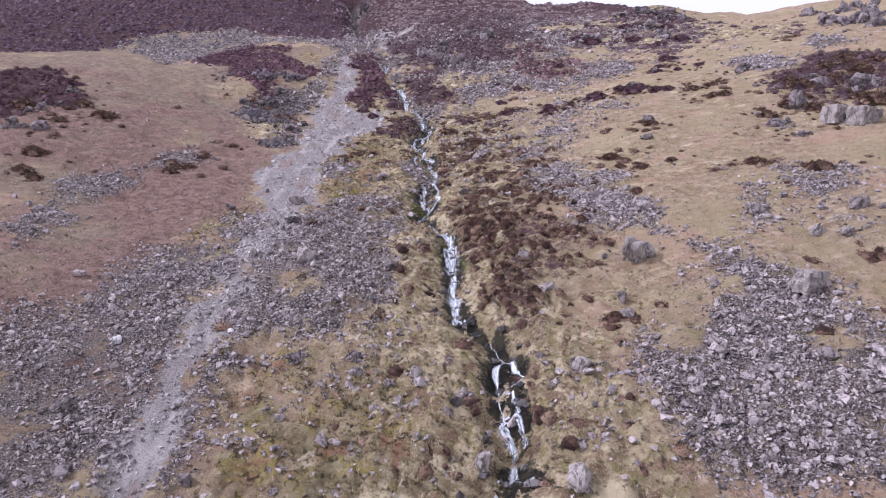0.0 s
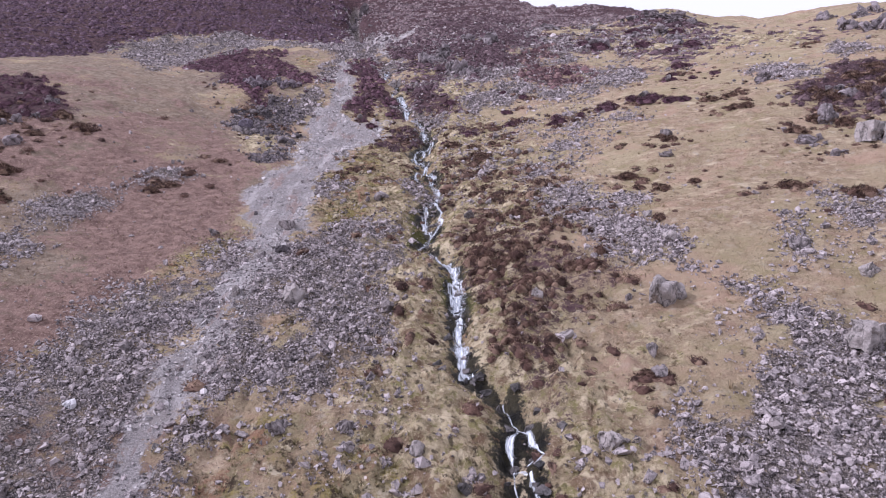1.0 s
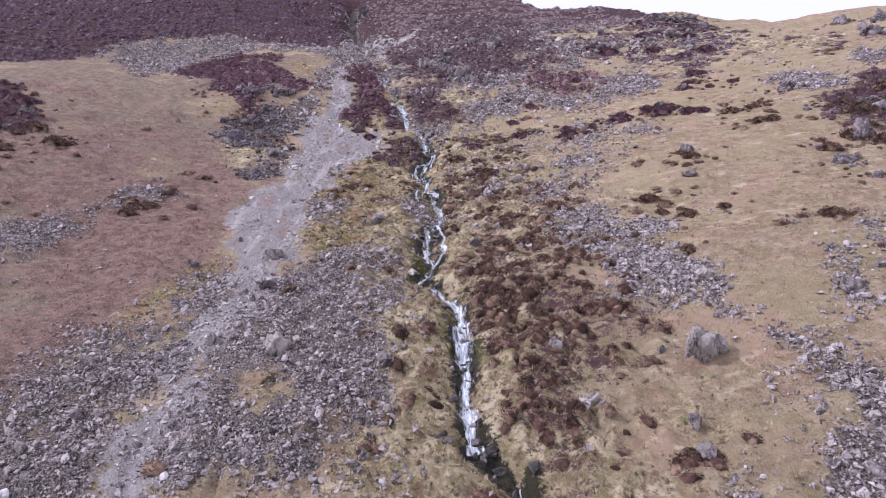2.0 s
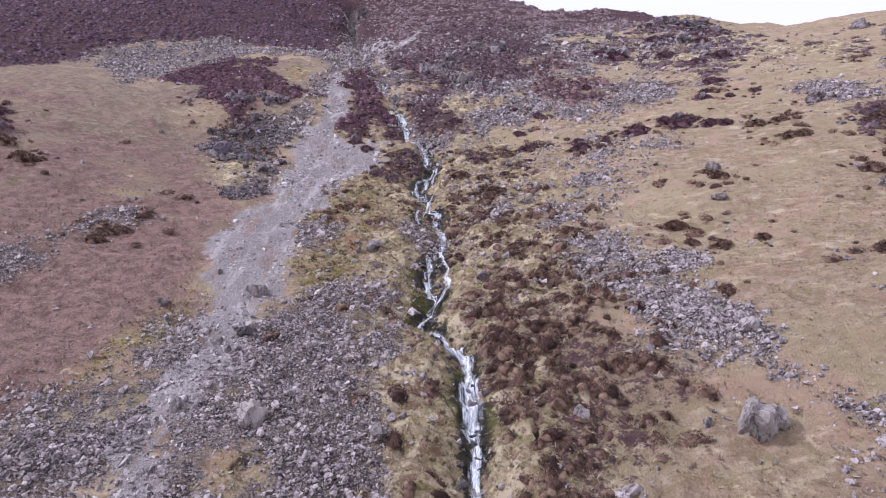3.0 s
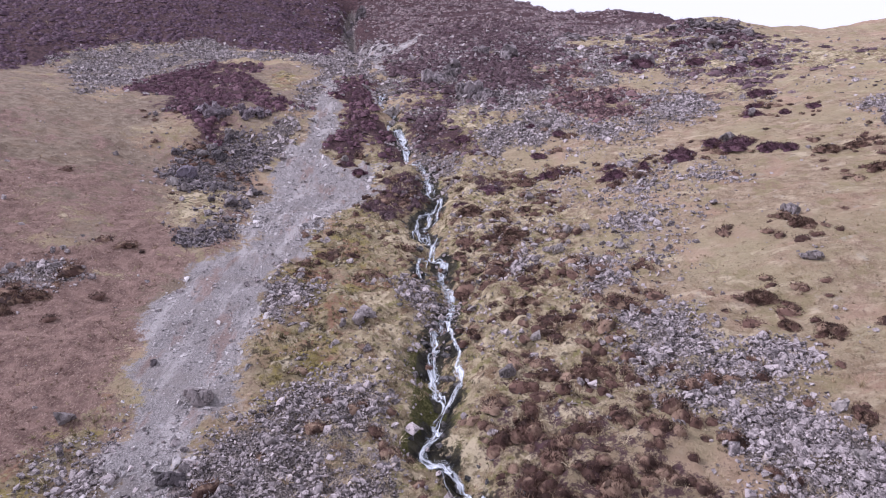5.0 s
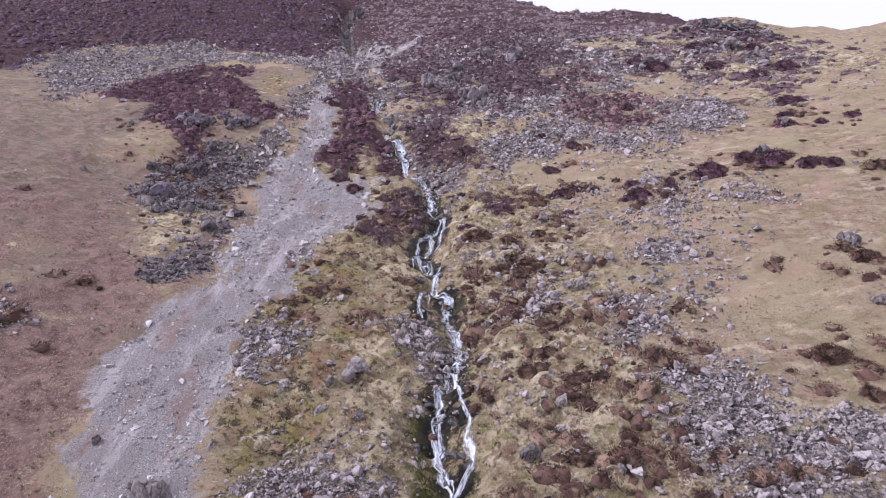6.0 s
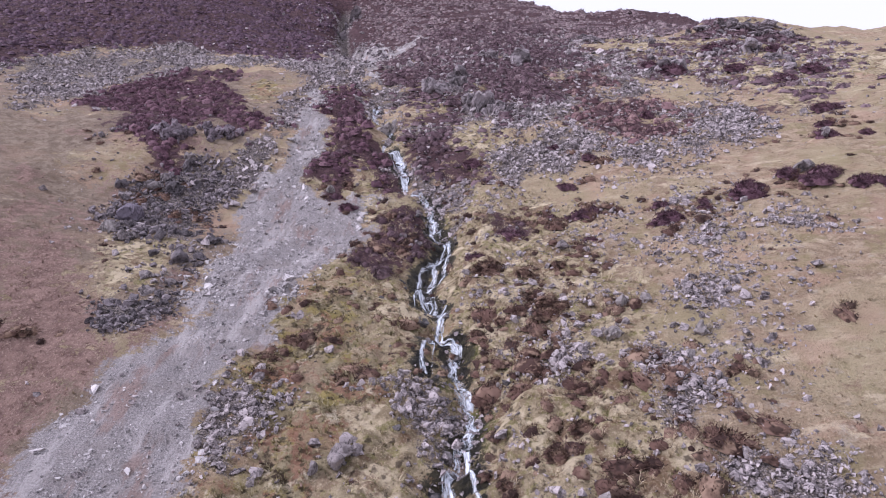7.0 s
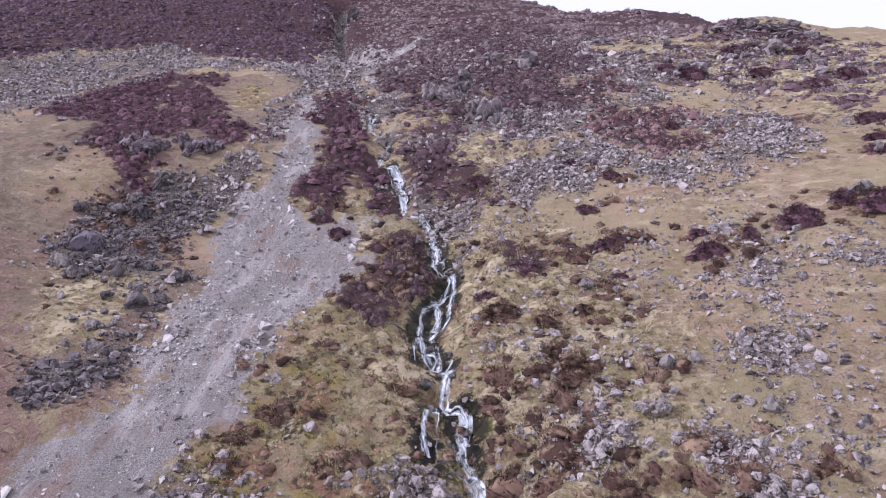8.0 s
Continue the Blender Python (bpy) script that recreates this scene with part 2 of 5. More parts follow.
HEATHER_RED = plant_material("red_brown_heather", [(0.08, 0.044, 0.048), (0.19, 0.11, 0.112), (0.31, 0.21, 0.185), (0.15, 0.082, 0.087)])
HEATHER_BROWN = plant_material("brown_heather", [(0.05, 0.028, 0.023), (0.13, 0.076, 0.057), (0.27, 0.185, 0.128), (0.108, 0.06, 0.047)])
WOODY = plant_material("heather_wood", [(0.03, 0.018, 0.016), (0.05, 0.03, 0.025), (0.06, 0.04, 0.03), (0.035, 0.02, 0.02)])
STRAW = plant_material("dry_hill_grass", [(0.30, 0.215, 0.125), (0.44, 0.34, 0.215), (0.54, 0.45, 0.32), (0.38, 0.28, 0.165)])
BRACKEN = plant_material("dead_bracken", [(0.22, 0.142, 0.112), (0.31, 0.21, 0.168), (0.42, 0.30, 0.24), (0.28, 0.185, 0.145)])
MOSSY = plant_material("olive_moss_grass", [(0.15, 0.125, 0.055), (0.28, 0.235, 0.115), (0.52, 0.45, 0.29), (0.22, 0.185, 0.075)])
RAVINE_STONE = stone_material("dark_ravine_rock", (0.06, 0.047, 0.052), (0.25, 0.202, 0.218), 0.3)
MOOR = plant_material("brown_moor_grass", [(0.23, 0.165, 0.10), (0.42, 0.325, 0.20), (0.66, 0.56, 0.39), (0.33, 0.25, 0.145)])
WATER = water_material()

# ---- plan, in metres: covers, watercourse, rocks and bushes ----
BASE = [-7.2547, 0.58547, -0.037558, 0.14088, 0.072917, 0.44049, -0.038387, -0.17712]
SWELLS_A = [(-30, 30, 12, 2.43), (-12, 28, 9, 0.42), (4, 27, 9, 0.41), (20, 30, 11, 0.67), (-22, 45, 9, -1.48), (-9, 44, 8, 0.71), (3, 44, 8, -0.65), (16, 44, 9, 0.39), (32, 50, 12, -0.1), (-30, 60, 11, 0.91), (-14, 58, 8, -0.51), (-3, 58, 7, -1.41), (9, 58, 8, -0.1), (23, 60, 9, 0.25), (-24, 74, 8, -1.28), (-10, 74, 7, -1.75), (0, 74, 7, -1.45), (12, 74, 8, -0.65), (26, 76, 9, -0.3), (42, 76, 12, 0.42)]
SWELLS_B = [(-42, 84, 13, 0.89), (-20, 86, 9, 0.69), (-6, 88, 8, -0.82), (8, 92, 9, 1.03), (24, 94, 9, -1.18), (42, 96, 11, -0.18), (-50, 104, 13, -3.37), (-24, 106, 12, -0.35), (0, 112, 12, 2.61), (22, 112, 11, 0.76), (40, 117, 9, 1.53), (36.5, 117, 4, 1.19), (42, 117, 4, 1.04), (62, 106, 10, -0.9), (-14, 133, 8, 0.19), (-4, 126, 7, -0.11), (-22, 160, 9, -3.26), (-32, 142, 10, -0.6), (12, 140, 16, 1.31), (-60, 140, 20, 3.72), (-20, 180, 20, -3.28), (20, 170, 18, 1.48), (-70, 190, 28, -0.3)]
SWELLS_C = [(-23, 79.5, 4, 1.0), (-17, 82, 5, 0.64), (-26, 110, 8, 0.75), (-8, 87, 4, 0.55), (-12, 85, 5, 0.49), (17, 84, 5, 0.39), (30, 96, 6, 0.33), (6, 33, 5, -0.54), (16, 33, 5, -0.38), (-9, 59, 5, 0.39), (-22, 73, 4, -0.64), (-15, 43, 5, -0.38), (-4, 51, 5, -0.51), (-13, 29.5, 5, -0.36), (5, 136, 9, 1.5), (52, 114, 8, -0.9)]
GRAVEL_A = [
    [(-15.7, 99), (-14.9, 90.5), (-14.1, 84.3), (-13.9, 80.6), (-14.7, 78.2), (-14.7, 75.1), (-15.2, 73.7), (-14.6, 69.7), (-14.1, 66.9), (-14.6, 64.5), (-14.3, 63), (-14, 61.3), (-13.7, 59.6), (-14, 58.3), (-13.9, 57.2), (-14.3, 56.1), (-14.6, 55.4), (-14.7, 54.8), (-11.6, 55.6), (-11.3, 56.3), (-11.3, 57), (-10.8, 57.5), (-10.3, 58.5), (-9.8, 60), (-10, 61.2), (-9.7, 62.2), (-9, 64), (-8.3, 65.2), (-7.8, 67.9), (-7, 69.9), (-6.5, 73), (-6.8, 75), (-6.2, 76.9), (-7.1, 76.8), (-8.7, 76), (-10.2, 75.5), (-10.9, 76.5), (-11.9, 77.9), (-11.6, 79.5), (-11.3, 81.3), (-11.7, 84.1), (-11.8, 86), (-13.3, 91.3), (-14.6, 98.2)],
]
GRAVEL_B = [
    [(-12.9, 60.8), (-13.8, 59), (-15.2, 54.5), (-14.2, 50.2), (-12.8, 46.3), (-12, 44.2), (-11.8, 41.7), (-11.4, 39.7), (-11.4, 39), (-9.5, 39), (-9.3, 39.7), (-9.2, 41.5), (-9.3, 43), (-9.1, 44.6), (-8.8, 46.5), (-9.2, 48.6), (-10, 53.1), (-10.1, 56.6), (-9.5, 59.8)],
    [(-11.2, 37.3), (-11.6, 32.8), (-11.6, 29.3), (-11.4, 26.6), (-11.2, 24.6), (-11, 22.2), (-11, 21.3), (-9.2, 21.2), (-9.4, 22.2), (-9.4, 24.4), (-9.8, 26.3), (-10.2, 29), (-10, 32.1), (-10.2, 36.1), (-10.2, 38)],
    [(-11.5, 110.8), (-14.1, 110.3), (-23.7, 169.1), (-14.9, 137.3), (-12.8, 135.8), (-9.6, 127.3), (-7.2, 128.3), (-5, 137.5), (-3.9, 130), (-8.1, 120.4), (-9.2, 105.8), (-9.5, 101.5), (-10, 101.2)],
]
GRAVEL_C = [
    [(-12.0, 43.5), (-11.8, 41.6), (-11.7, 38.7), (-11.5, 36.6), (-11.5, 33.5), (-10.0, 33.5), (-10.1, 36.6), (-10.0, 38.7), (-9.9, 41.6), (-10.1, 43.5)],
]
GRAVEL = GRAVEL_A + GRAVEL_B + GRAVEL_C
SCREE_A = [
    [(-18.4, 26.8), (-18.3, 28.7), (-18.3, 30.2), (-17.2, 31.1), (-17, 33.2), (-17.5, 35.4), (-15.9, 37.9), (-13.3, 39.9), (-10.9, 37.2), (-11.2, 32.6), (-11.3, 28.8), (-11.1, 26.5), (-10.9, 24), (-10.8, 22.2), (-10.9, 21.3), (-13.9, 21.1), (-15.7, 21), (-18.7, 25.4)],
    [(-10.1, 41.8), (-9.3, 43.9), (-7, 49.1), (-3.9, 47.8), (-2.9, 42), (-2.6, 36.5), (-3.3, 30.8), (-4, 28.9), (-6, 28.5), (-7.3, 30.1), (-7.7, 29.5), (-8.5, 28.1), (-8.5, 25.9), (-8.1, 23.1), (-8.1, 21.4), (-9, 21.4), (-9.5, 24.6), (-9.9, 26.7), (-10.2, 29.5), (-10.2, 32.9), (-10.1, 36.5)],
]
SCREE_B = [
    [(12.5, 33.9), (14.2, 34.4), (17.2, 32.2), (17.6, 30), (16.7, 27.6), (16.8, 26.3), (16.5, 24.5), (13.1, 19.9), (8.6, 20.6), (8.2, 23.5), (8, 27.2), (9.3, 28.9), (11.9, 29.6), (13.3, 30.4), (12.1, 32.1)],
    [(5.8, 56.8), (8, 56.5), (8.2, 52.5), (10.4, 50.3), (10, 48.1), (10.9, 46.7), (12.7, 47.8), (13.9, 46.8), (13.3, 44.5), (12.1, 41.8), (12.1, 40.3), (13.1, 39.9), (12, 38.5), (8.4, 39.4), (9.5, 41.8), (8.9, 43.2), (6.4, 45.8), (5.5, 48.2), (5.4, 53.1)],
    [(18.4, 40.2), (20, 40.3), (19.1, 37.2), (18.1, 36.1), (17.4, 36.6)],
    [(21.6, 41.4), (25.5, 40.6), (24.5, 37.1), (23.1, 35.5), (21.5, 37.4)],
]
SCREE_C = [
    [(-55.2, 108.6), (-53.8, 110.3), (-52.2, 112.8), (-49.6, 115.3), (-41.1, 116.7), (-38.7, 121), (-34, 118.7), (-25.7, 113.4), (-22.9, 118.8), (-17.4, 108.5), (-13.7, 104.1), (-12.5, 100.8), (-14.6, 99.8), (-19.1, 104), (-23.9, 107.5), (-31, 107.8), (-33.2, 103.1), (-37.4, 99), (-33.4, 87.9), (-34.7, 85.7), (-36, 82.6)],
    [(-18, 116.3), (-23.8, 169.8), (-15.1, 138.8), (-10.3, 106.1), (-9.5, 101.5), (-8.6, 96.8), (-6.4, 89.3), (-8.6, 88), (-10.4, 97.9), (-12.9, 103)],
]
SCREE_D = [
    [(-24.5, 74.3), (-23.3, 75), (-20.5, 75.7), (-19.5, 77.3), (-16.8, 77.8), (-15.5, 75.3), (-16, 72.4), (-14.2, 67.7), (-14.9, 65.2), (-14.6, 63.1), (-14.1, 61), (-14.4, 59), (-15.9, 59.9), (-17.1, 61.3), (-16.9, 63.8), (-17.9, 67), (-21.1, 68.1), (-22.8, 70.5), (-23.1, 73)],
    [(1.9, 80.6), (5.6, 84.1), (9.8, 84), (12.2, 80.7), (15.4, 78), (18.4, 81.2), (21, 88), (24.6, 87.7), (24.4, 81.3), (20.3, 77.5), (14.4, 75.7), (11.3, 76.9), (8.6, 79.3), (5.9, 77.3), (3.7, 74.8), (0.9, 73.2), (-0.1, 73.5), (2.3, 77.2)],
    [(-26.8, 45.2), (-27.7, 48.4), (-24.1, 50.6), (-23.2, 48.6), (-23.5, 45.3), (-25.7, 44.3)],
    [(-25.5, 37.5), (-25.9, 43.4), (-23.7, 42.3), (-23.1, 38.9), (-23.7, 34.9)],
]
SCREE_E = [
    [(10.7, 47.8), (12.8, 47.5), (13.2, 43.7), (13.1, 41.3), (13.4, 38.6), (13.4, 36.2), (13.5, 34.1), (13.2, 33.1), (11.8, 32.9), (11.9, 35.3), (11.6, 37.8), (10.2, 39.8), (9.5, 43.2)],
    [(2.8, 90.9), (8.4, 89.6), (7.8, 84.8), (2.2, 84.9)],
    [(-16.8, 78.9), (-16.1, 83.8), (-16.6, 90.3), (-17.6, 98.3), (-16.8, 101.9), (-14.3, 98.2), (-14, 90.6), (-13.6, 83.4), (-13.9, 80.1), (-14.6, 75.7), (-15.2, 74.6), (-16, 72.4), (-16.8, 76.8)],
    [(9.6, 125), (19.5, 128.3), (15.9, 114.7), (8.6, 111.2)],
    [(-4.4, 103.9), (-0.9, 110.3), (2.1, 104.2), (0.9, 92.8), (-1.6, 92.4), (-3.7, 95.6)],
    [(-5.3, 81.2), (-2.9, 81), (0.1, 76.6), (-0.8, 71.7), (-2.4, 72.7), (-3.5, 76.7)],
]
SCREE_F = [
    [(-3.6, 57.3), (-1.6, 56.8), (-1.4, 54.5), (-1.6, 51.6), (-3.2, 51.6), (-3.6, 54.7)],
    [(1.9, 59.4), (3.8, 58.8), (3.3, 55.7), (1.6, 55.9)],
    [(-23.7, 51.5), (-23, 54.1), (-21.7, 56.2), (-20.2, 54.1), (-22, 51.8)],
    [(32.8, 73.7), (36.7, 74.1), (38.9, 70.3), (35.8, 65.9), (31.8, 68.1)],
    [(41.4, 75.4), (46.6, 77.3), (47.6, 72), (42.7, 69.9)],
    [(-14.7, 36.9), (-14.1, 39), (-13.4, 41.4), (-13.1, 44), (-12, 45.6), (-9.9, 44.4), (-9.9, 42), (-10.2, 39.6), (-10.5, 38), (-10.5, 35.8), (-10.7, 35.4), (-14.6, 35.1), (-15.1, 35.9)],
    [(-22.1, 115.6), (-18, 116.3), (-11.2, 107.8), (-9.2, 99.4), (-9.1, 92.3), (-12.2, 99), (-14.3, 98), (-17.4, 101.9)],
]
SCREE_G = [
    [(12.1, 68.2), (13.1, 66.3), (11.6, 63.1), (11.2, 60.9), (10, 58.6), (8.8, 58.8), (9.6, 61.7), (9.9, 64.6)],
    [(15.7, 64.8), (17.7, 65.6), (18.4, 64.5), (17.1, 63.5), (15.9, 64.2)],
    [(-11.5, 55.9), (-10, 57), (-8.2, 56.8), (-8.7, 55.2), (-9.2, 53.7), (-8.7, 52), (-9.7, 51.6), (-10.7, 53.1)],
]
SCREE = SCREE_A + SCREE_B + SCREE_C + SCREE_D + SCREE_E + SCREE_F + SCREE_G
HEATHER_A = [
    [(-56.1, 80.3), (-53.1, 87.2), (-54.8, 110.9), (-43.2, 119.7), (-33.4, 119.2), (-18.6, 113.5), (-24.9, 166.1), (-28.2, 180.6), (-38, 330), (-330, 330), (-200, 118)],
    [(-27.4, 80.1), (-29.6, 84.5), (-34.4, 86.5), (-35.5, 92), (-34.8, 99.3), (-34.3, 105.5), (-32.3, 106.4), (-26, 104.6), (-24.4, 101.8), (-27.1, 101.2), (-24.4, 98.6), (-21.1, 91.7), (-18.9, 87.1), (-17.1, 85.7), (-16, 84.4), (-16.5, 82.5), (-20.2, 81.5), (-22.3, 81.6), (-23.3, 79.7), (-24.5, 78.3)],
    [(-14.4, 97.4), (-12.5, 100.8), (-9.9, 98.4), (-8.8, 93.9), (-7.7, 86.3), (-10, 85.5), (-11.7, 85.6), (-13.2, 90.4)],
]
HEATHER_B = [
    [(-11.8, 84.9), (-10.3, 87.5), (-7.8, 85.4), (-6.4, 84.4), (-5.8, 82.4), (-5.2, 81), (-5.4, 78.7), (-6.9, 78.2), (-7.4, 79.6), (-9, 79.7), (-9.4, 77.8), (-10.4, 76.5), (-11.9, 77.5), (-11.9, 79.9), (-11.3, 81.3)],
    [(-6.2, 74), (-5.9, 76.1), (-4.2, 77), (-3.3, 75.5), (-3, 73.6), (-3.2, 69.7), (-3.2, 67), (-4.3, 65), (-5.6, 65.8), (-7, 67.9), (-7.4, 70.1), (-6.3, 71), (-6.5, 73)],
    [(-5.4, 85.5), (-3, 86.2), (0, 83.7), (1.4, 80.5), (1.6, 77.6), (-0.2, 78.9), (-2.9, 80.1), (-3.6, 79.6), (-3.3, 78.8), (-4.1, 79.3), (-4.5, 81.7)],
    [(-7.8, 99.5), (-3.4, 105.7), (2.3, 107.1), (9.6, 101.6), (6.2, 91.2), (1.4, 92.7), (-2.1, 93.1), (-6.3, 94.8)],
]
HEATHER_C = [
    [(10.3, 99.6), (17, 102.9), (19.4, 93.6), (18, 85.2), (15.4, 79.9), (12.9, 80.6), (10, 84.9), (10.7, 89.4)],
    [(-9.9, 130.7), (-2.4, 174.5), (17.3, 164.9), (30.7, 123.4), (26.5, 122.6), (14.5, 120.6), (2.5, 111.2), (-6.9, 102.8), (-9.7, 106)],
    [(1.2, 44.8), (3.9, 45.2), (6.2, 45.1), (8.3, 43.6), (9.3, 41.2), (8.5, 39.3), (6.2, 39.1), (2, 39.5), (1.3, 41.5), (0.9, 43.8)],
    [(0.7, 47), (5.6, 47.5), (9.5, 41.6), (8.7, 36.2), (6.4, 34.2), (5.1, 30.2), (4, 28.1), (2.6, 28.2), (1.6, 30.8), (1.3, 39)],
    [(32.1, 64), (37.9, 67.1), (43.2, 67.7), (46.8, 62.9), (36.7, 48.5), (33.6, 53.1), (31.2, 53), (30.8, 57.4)],
]
HEATHER_D = [
    [(-50.6, 67.6), (-44.6, 72.4), (-34.2, 63), (-33.2, 59.3), (-37.2, 58.2), (-38.5, 51.8)],
    [(1.4, 72.3), (3.6, 72.1), (4.4, 69.7), (3, 68.4), (1.8, 69.5)],
    [(-23.3, 183), (-17.6, 166.9), (-10.2, 135), (-2.4, 176.1), (11.1, 186), (20, 123), (35, 124), (38, 170), (60, 330), (-36, 330)],
    [(2.6, 138.8), (8.1, 120.6), (12.1, 106.9), (8.6, 90.9), (3.6, 90.1), (1.6, 95.4), (-4.1, 97.8)],
    [(20.1, 169.5), (31.4, 153.3), (38.6, 144.4), (36.9, 135), (26, 132.2), (14.5, 120.6), (33, 122), (36, 124)],
    [(-24.4, 79.7), (-22.9, 79.8), (-21.3, 76.9), (-22.3, 76.1)],
    [(39.2, 136.3), (36.2, 115), (40.8, 113), (43.4, 109.4), (38.8, 107.4), (34.9, 111.2), (30.5, 113.6)],
]
HEATHER_E = [
    [(30.9, 109.8), (35.8, 109), (35.9, 104.5), (30.9, 103.1), (28.7, 106.3)],
    [(-64.1, 119.6), (-59.3, 113.1), (-55.2, 113.5), (-47.5, 115.8), (-40.1, 119.8), (-41.1, 125.7), (-50.1, 123.4), (-60.6, 121.6)],
]
HEATHER_AREAS = HEATHER_A + HEATHER_B + HEATHER_C + HEATHER_D + HEATHER_E
# the unbroken heather of the spur beside the upper stream
SPUR = [
    [(-9.3, 100.5), (-8.1, 118.8), (-3.9, 129), (0.2, 147.6), (10.6, 156.1), (16.4, 130.8), (15.9, 113.9), (10.7, 101.2), (6.4, 92.2), (4.4, 95), (3.3, 97.4), (1, 95.7), (-1.6, 98.7), (-4.5, 100.2), (-7.2, 98.6)],
]
HEATHER_AREAS += SPUR
BRACKEN_A = [
    [(-26.7, 48.9), (-21.6, 51.6), (-17.5, 54.4), (-16, 56.7), (-14.7, 55.8), (-14, 50), (-15.2, 47), (-17, 45.3), (-18.3, 41.8), (-22.5, 43.1)],
    [(-19.6, 33.1), (-21.5, 40.9), (-20.5, 48.3), (-15.2, 50.6), (-13.3, 44.3), (-14.4, 41), (-17.1, 33.8), (-18.1, 29.1), (-19.9, 27.5), (-23.6, 31.6)],
    [(-13.7, 61.7), (-13.2, 63), (-12.1, 62.1), (-12.4, 60.3), (-13.3, 58.7), (-13.9, 59.1)],
    [(-13.4, 62.9), (-12.7, 63.9), (-11.9, 61.4), (-13, 61.1)],
    [(-13.9, 58.4), (-12.9, 59.6), (-12.3, 58.3), (-13.3, 57.8)],
    [(-14, 61.2), (-13.4, 61.5), (-12.8, 60), (-13.5, 59.9)],
    [(-19.1, 74.1), (-16.9, 74.5), (-16.4, 72.7), (-17.1, 70.7), (-18.2, 71.3)],
]
BRACKEN_B = [
    [(-23.8, 65.8), (-21.3, 66.8), (-17.6, 62.1), (-15.5, 59.2), (-14.3, 57.7), (-14.3, 56.1), (-14.8, 55.3), (-15.6, 55.1)],
]
BRACKEN_AREAS = BRACKEN_A + BRACKEN_B
MOSS_A = [
    [(-9.8, 61.9), (-7.7, 66.1), (-5.3, 65.3), (-3.4, 61.5), (-3.5, 57.9), (-4.5, 56.9), (-8.8, 57), (-10.2, 58.3)],
    [(-9.5, 29), (-6.7, 29.6), (-2.1, 29.3), (-1, 25.8), (-0.4, 21.5), (-6.6, 21.6), (-8, 24.7)],
    [(-15, 38.1), (-13.6, 49.5), (-12, 46.7), (-12.9, 42), (-14.9, 35.7), (-16.6, 34.6)],
    [(-24, 100.7), (-22.2, 102.3), (-18.6, 102), (-17.2, 93.5), (-18.2, 89.4), (-20.9, 92.4)],
    [(-10.8, 54.9), (-10.4, 64.2), (-6.3, 68.3), (-4.2, 56.5), (-3.9, 47.4), (-8.1, 45.6)],
    [(-9.6, 60.6), (-9, 62.1), (-7.3, 63.9), (-6.4, 64.3), (-4.1, 63.1), (-3.2, 59.5), (-4.5, 56.6), (-8.4, 55.9), (-10.2, 57.4), (-9.9, 59.2)],
    [(-8, 33.4), (-7.6, 34.1), (-6.4, 34), (-6.3, 33.2), (-7.3, 32.6)],
]
MOSS_B = [
    [(-9.1, 28.7), (-8.7, 29.6), (-7.4, 29.6), (-7.4, 28.8), (-8.3, 28.1)],
    [(-12.7, 32.5), (-12, 33.3), (-11.6, 31.7), (-12.1, 31.4)],
]
MOSS = MOSS_A + MOSS_B
RUBBLE = [
    [(-0.1, 72.8), (5.8, 76.7), (14.1, 75), (18.9, 66.3), (9.92, 53.78), (-1, 56.3)],
    [(-10.2, 29.44), (-6.1, 31.5), (-2.23, 31.41), (-0.1, 26.45), (1.21, 21.52), (-8.73, 21.56)],
    [(4.17, 27.65), (8.54, 28.65), (8.25, 23.5), (8.51, 20.53), (3.12, 21.31)],
    [(-6.83, 49.28), (-4.76, 51.59), (-2.03, 47.21), (-1.71, 40.21), (-3.52, 39.66), (-5.57, 42.83)],
    [(-0.4, 62.5), (6.9, 61), (8.34, 53), (5.43, 47.86), (4.03, 45.8), (0.12, 47.62)],
    [(-8.2, 110.7), (13.2, 114.1), (19.9, 89.9), (16.2, 75.8), (9.6, 77.4), (0.8, 82.3), (-2.1, 92.5)],
    [(26.5, 122.6), (45.8, 104.5), (35.7, 90.2), (24.8, 86.5), (18.7, 99.2)],
    [(19.09, 43.94), (27.28, 39.68), (21.84, 32.04), (18.02, 33.76), (16.53, 36.81)],
]
CLUMPS_A = [
    [(-1.4, 67.2), (7, 68.6), (8.8, 46.4), (4.7, 46.1), (1.7, 41.6), (0.2, 43.7)],
    [(-0.7, 74.9), (5.2, 73.5), (7.8, 68.2), (5.8, 64.1), (2.2, 62.9), (-0.3, 55.8), (-1, 56.3), (-0.8, 64.4)],
    [(-0.4, 68), (7, 70.9), (6.3, 57.9), (3.2, 46.5), (-0.1, 46), (-0.2, 56.1)],
    [(13.2, 114.1), (27.4, 120.7), (45, 105.1), (33.8, 88.3), (25.5, 95.7), (19.4, 101.1), (11.5, 99.7)],
    [(41.1, 140.9), (41.2, 113.8), (47.9, 107.4), (40.3, 96.7), (28.4, 110.2)],
    [(-24, 73.9), (-22.1, 75.4), (-19.8, 76.4), (-15, 70.7), (-15.1, 64.6), (-14.9, 61.4), (-18.2, 63.5), (-22, 70.2)],
    [(31.9, 116.6), (50.9, 89.5), (42.2, 76.8), (37.1, 89.3), (28.7, 81.6), (26.2, 96.2)],
]
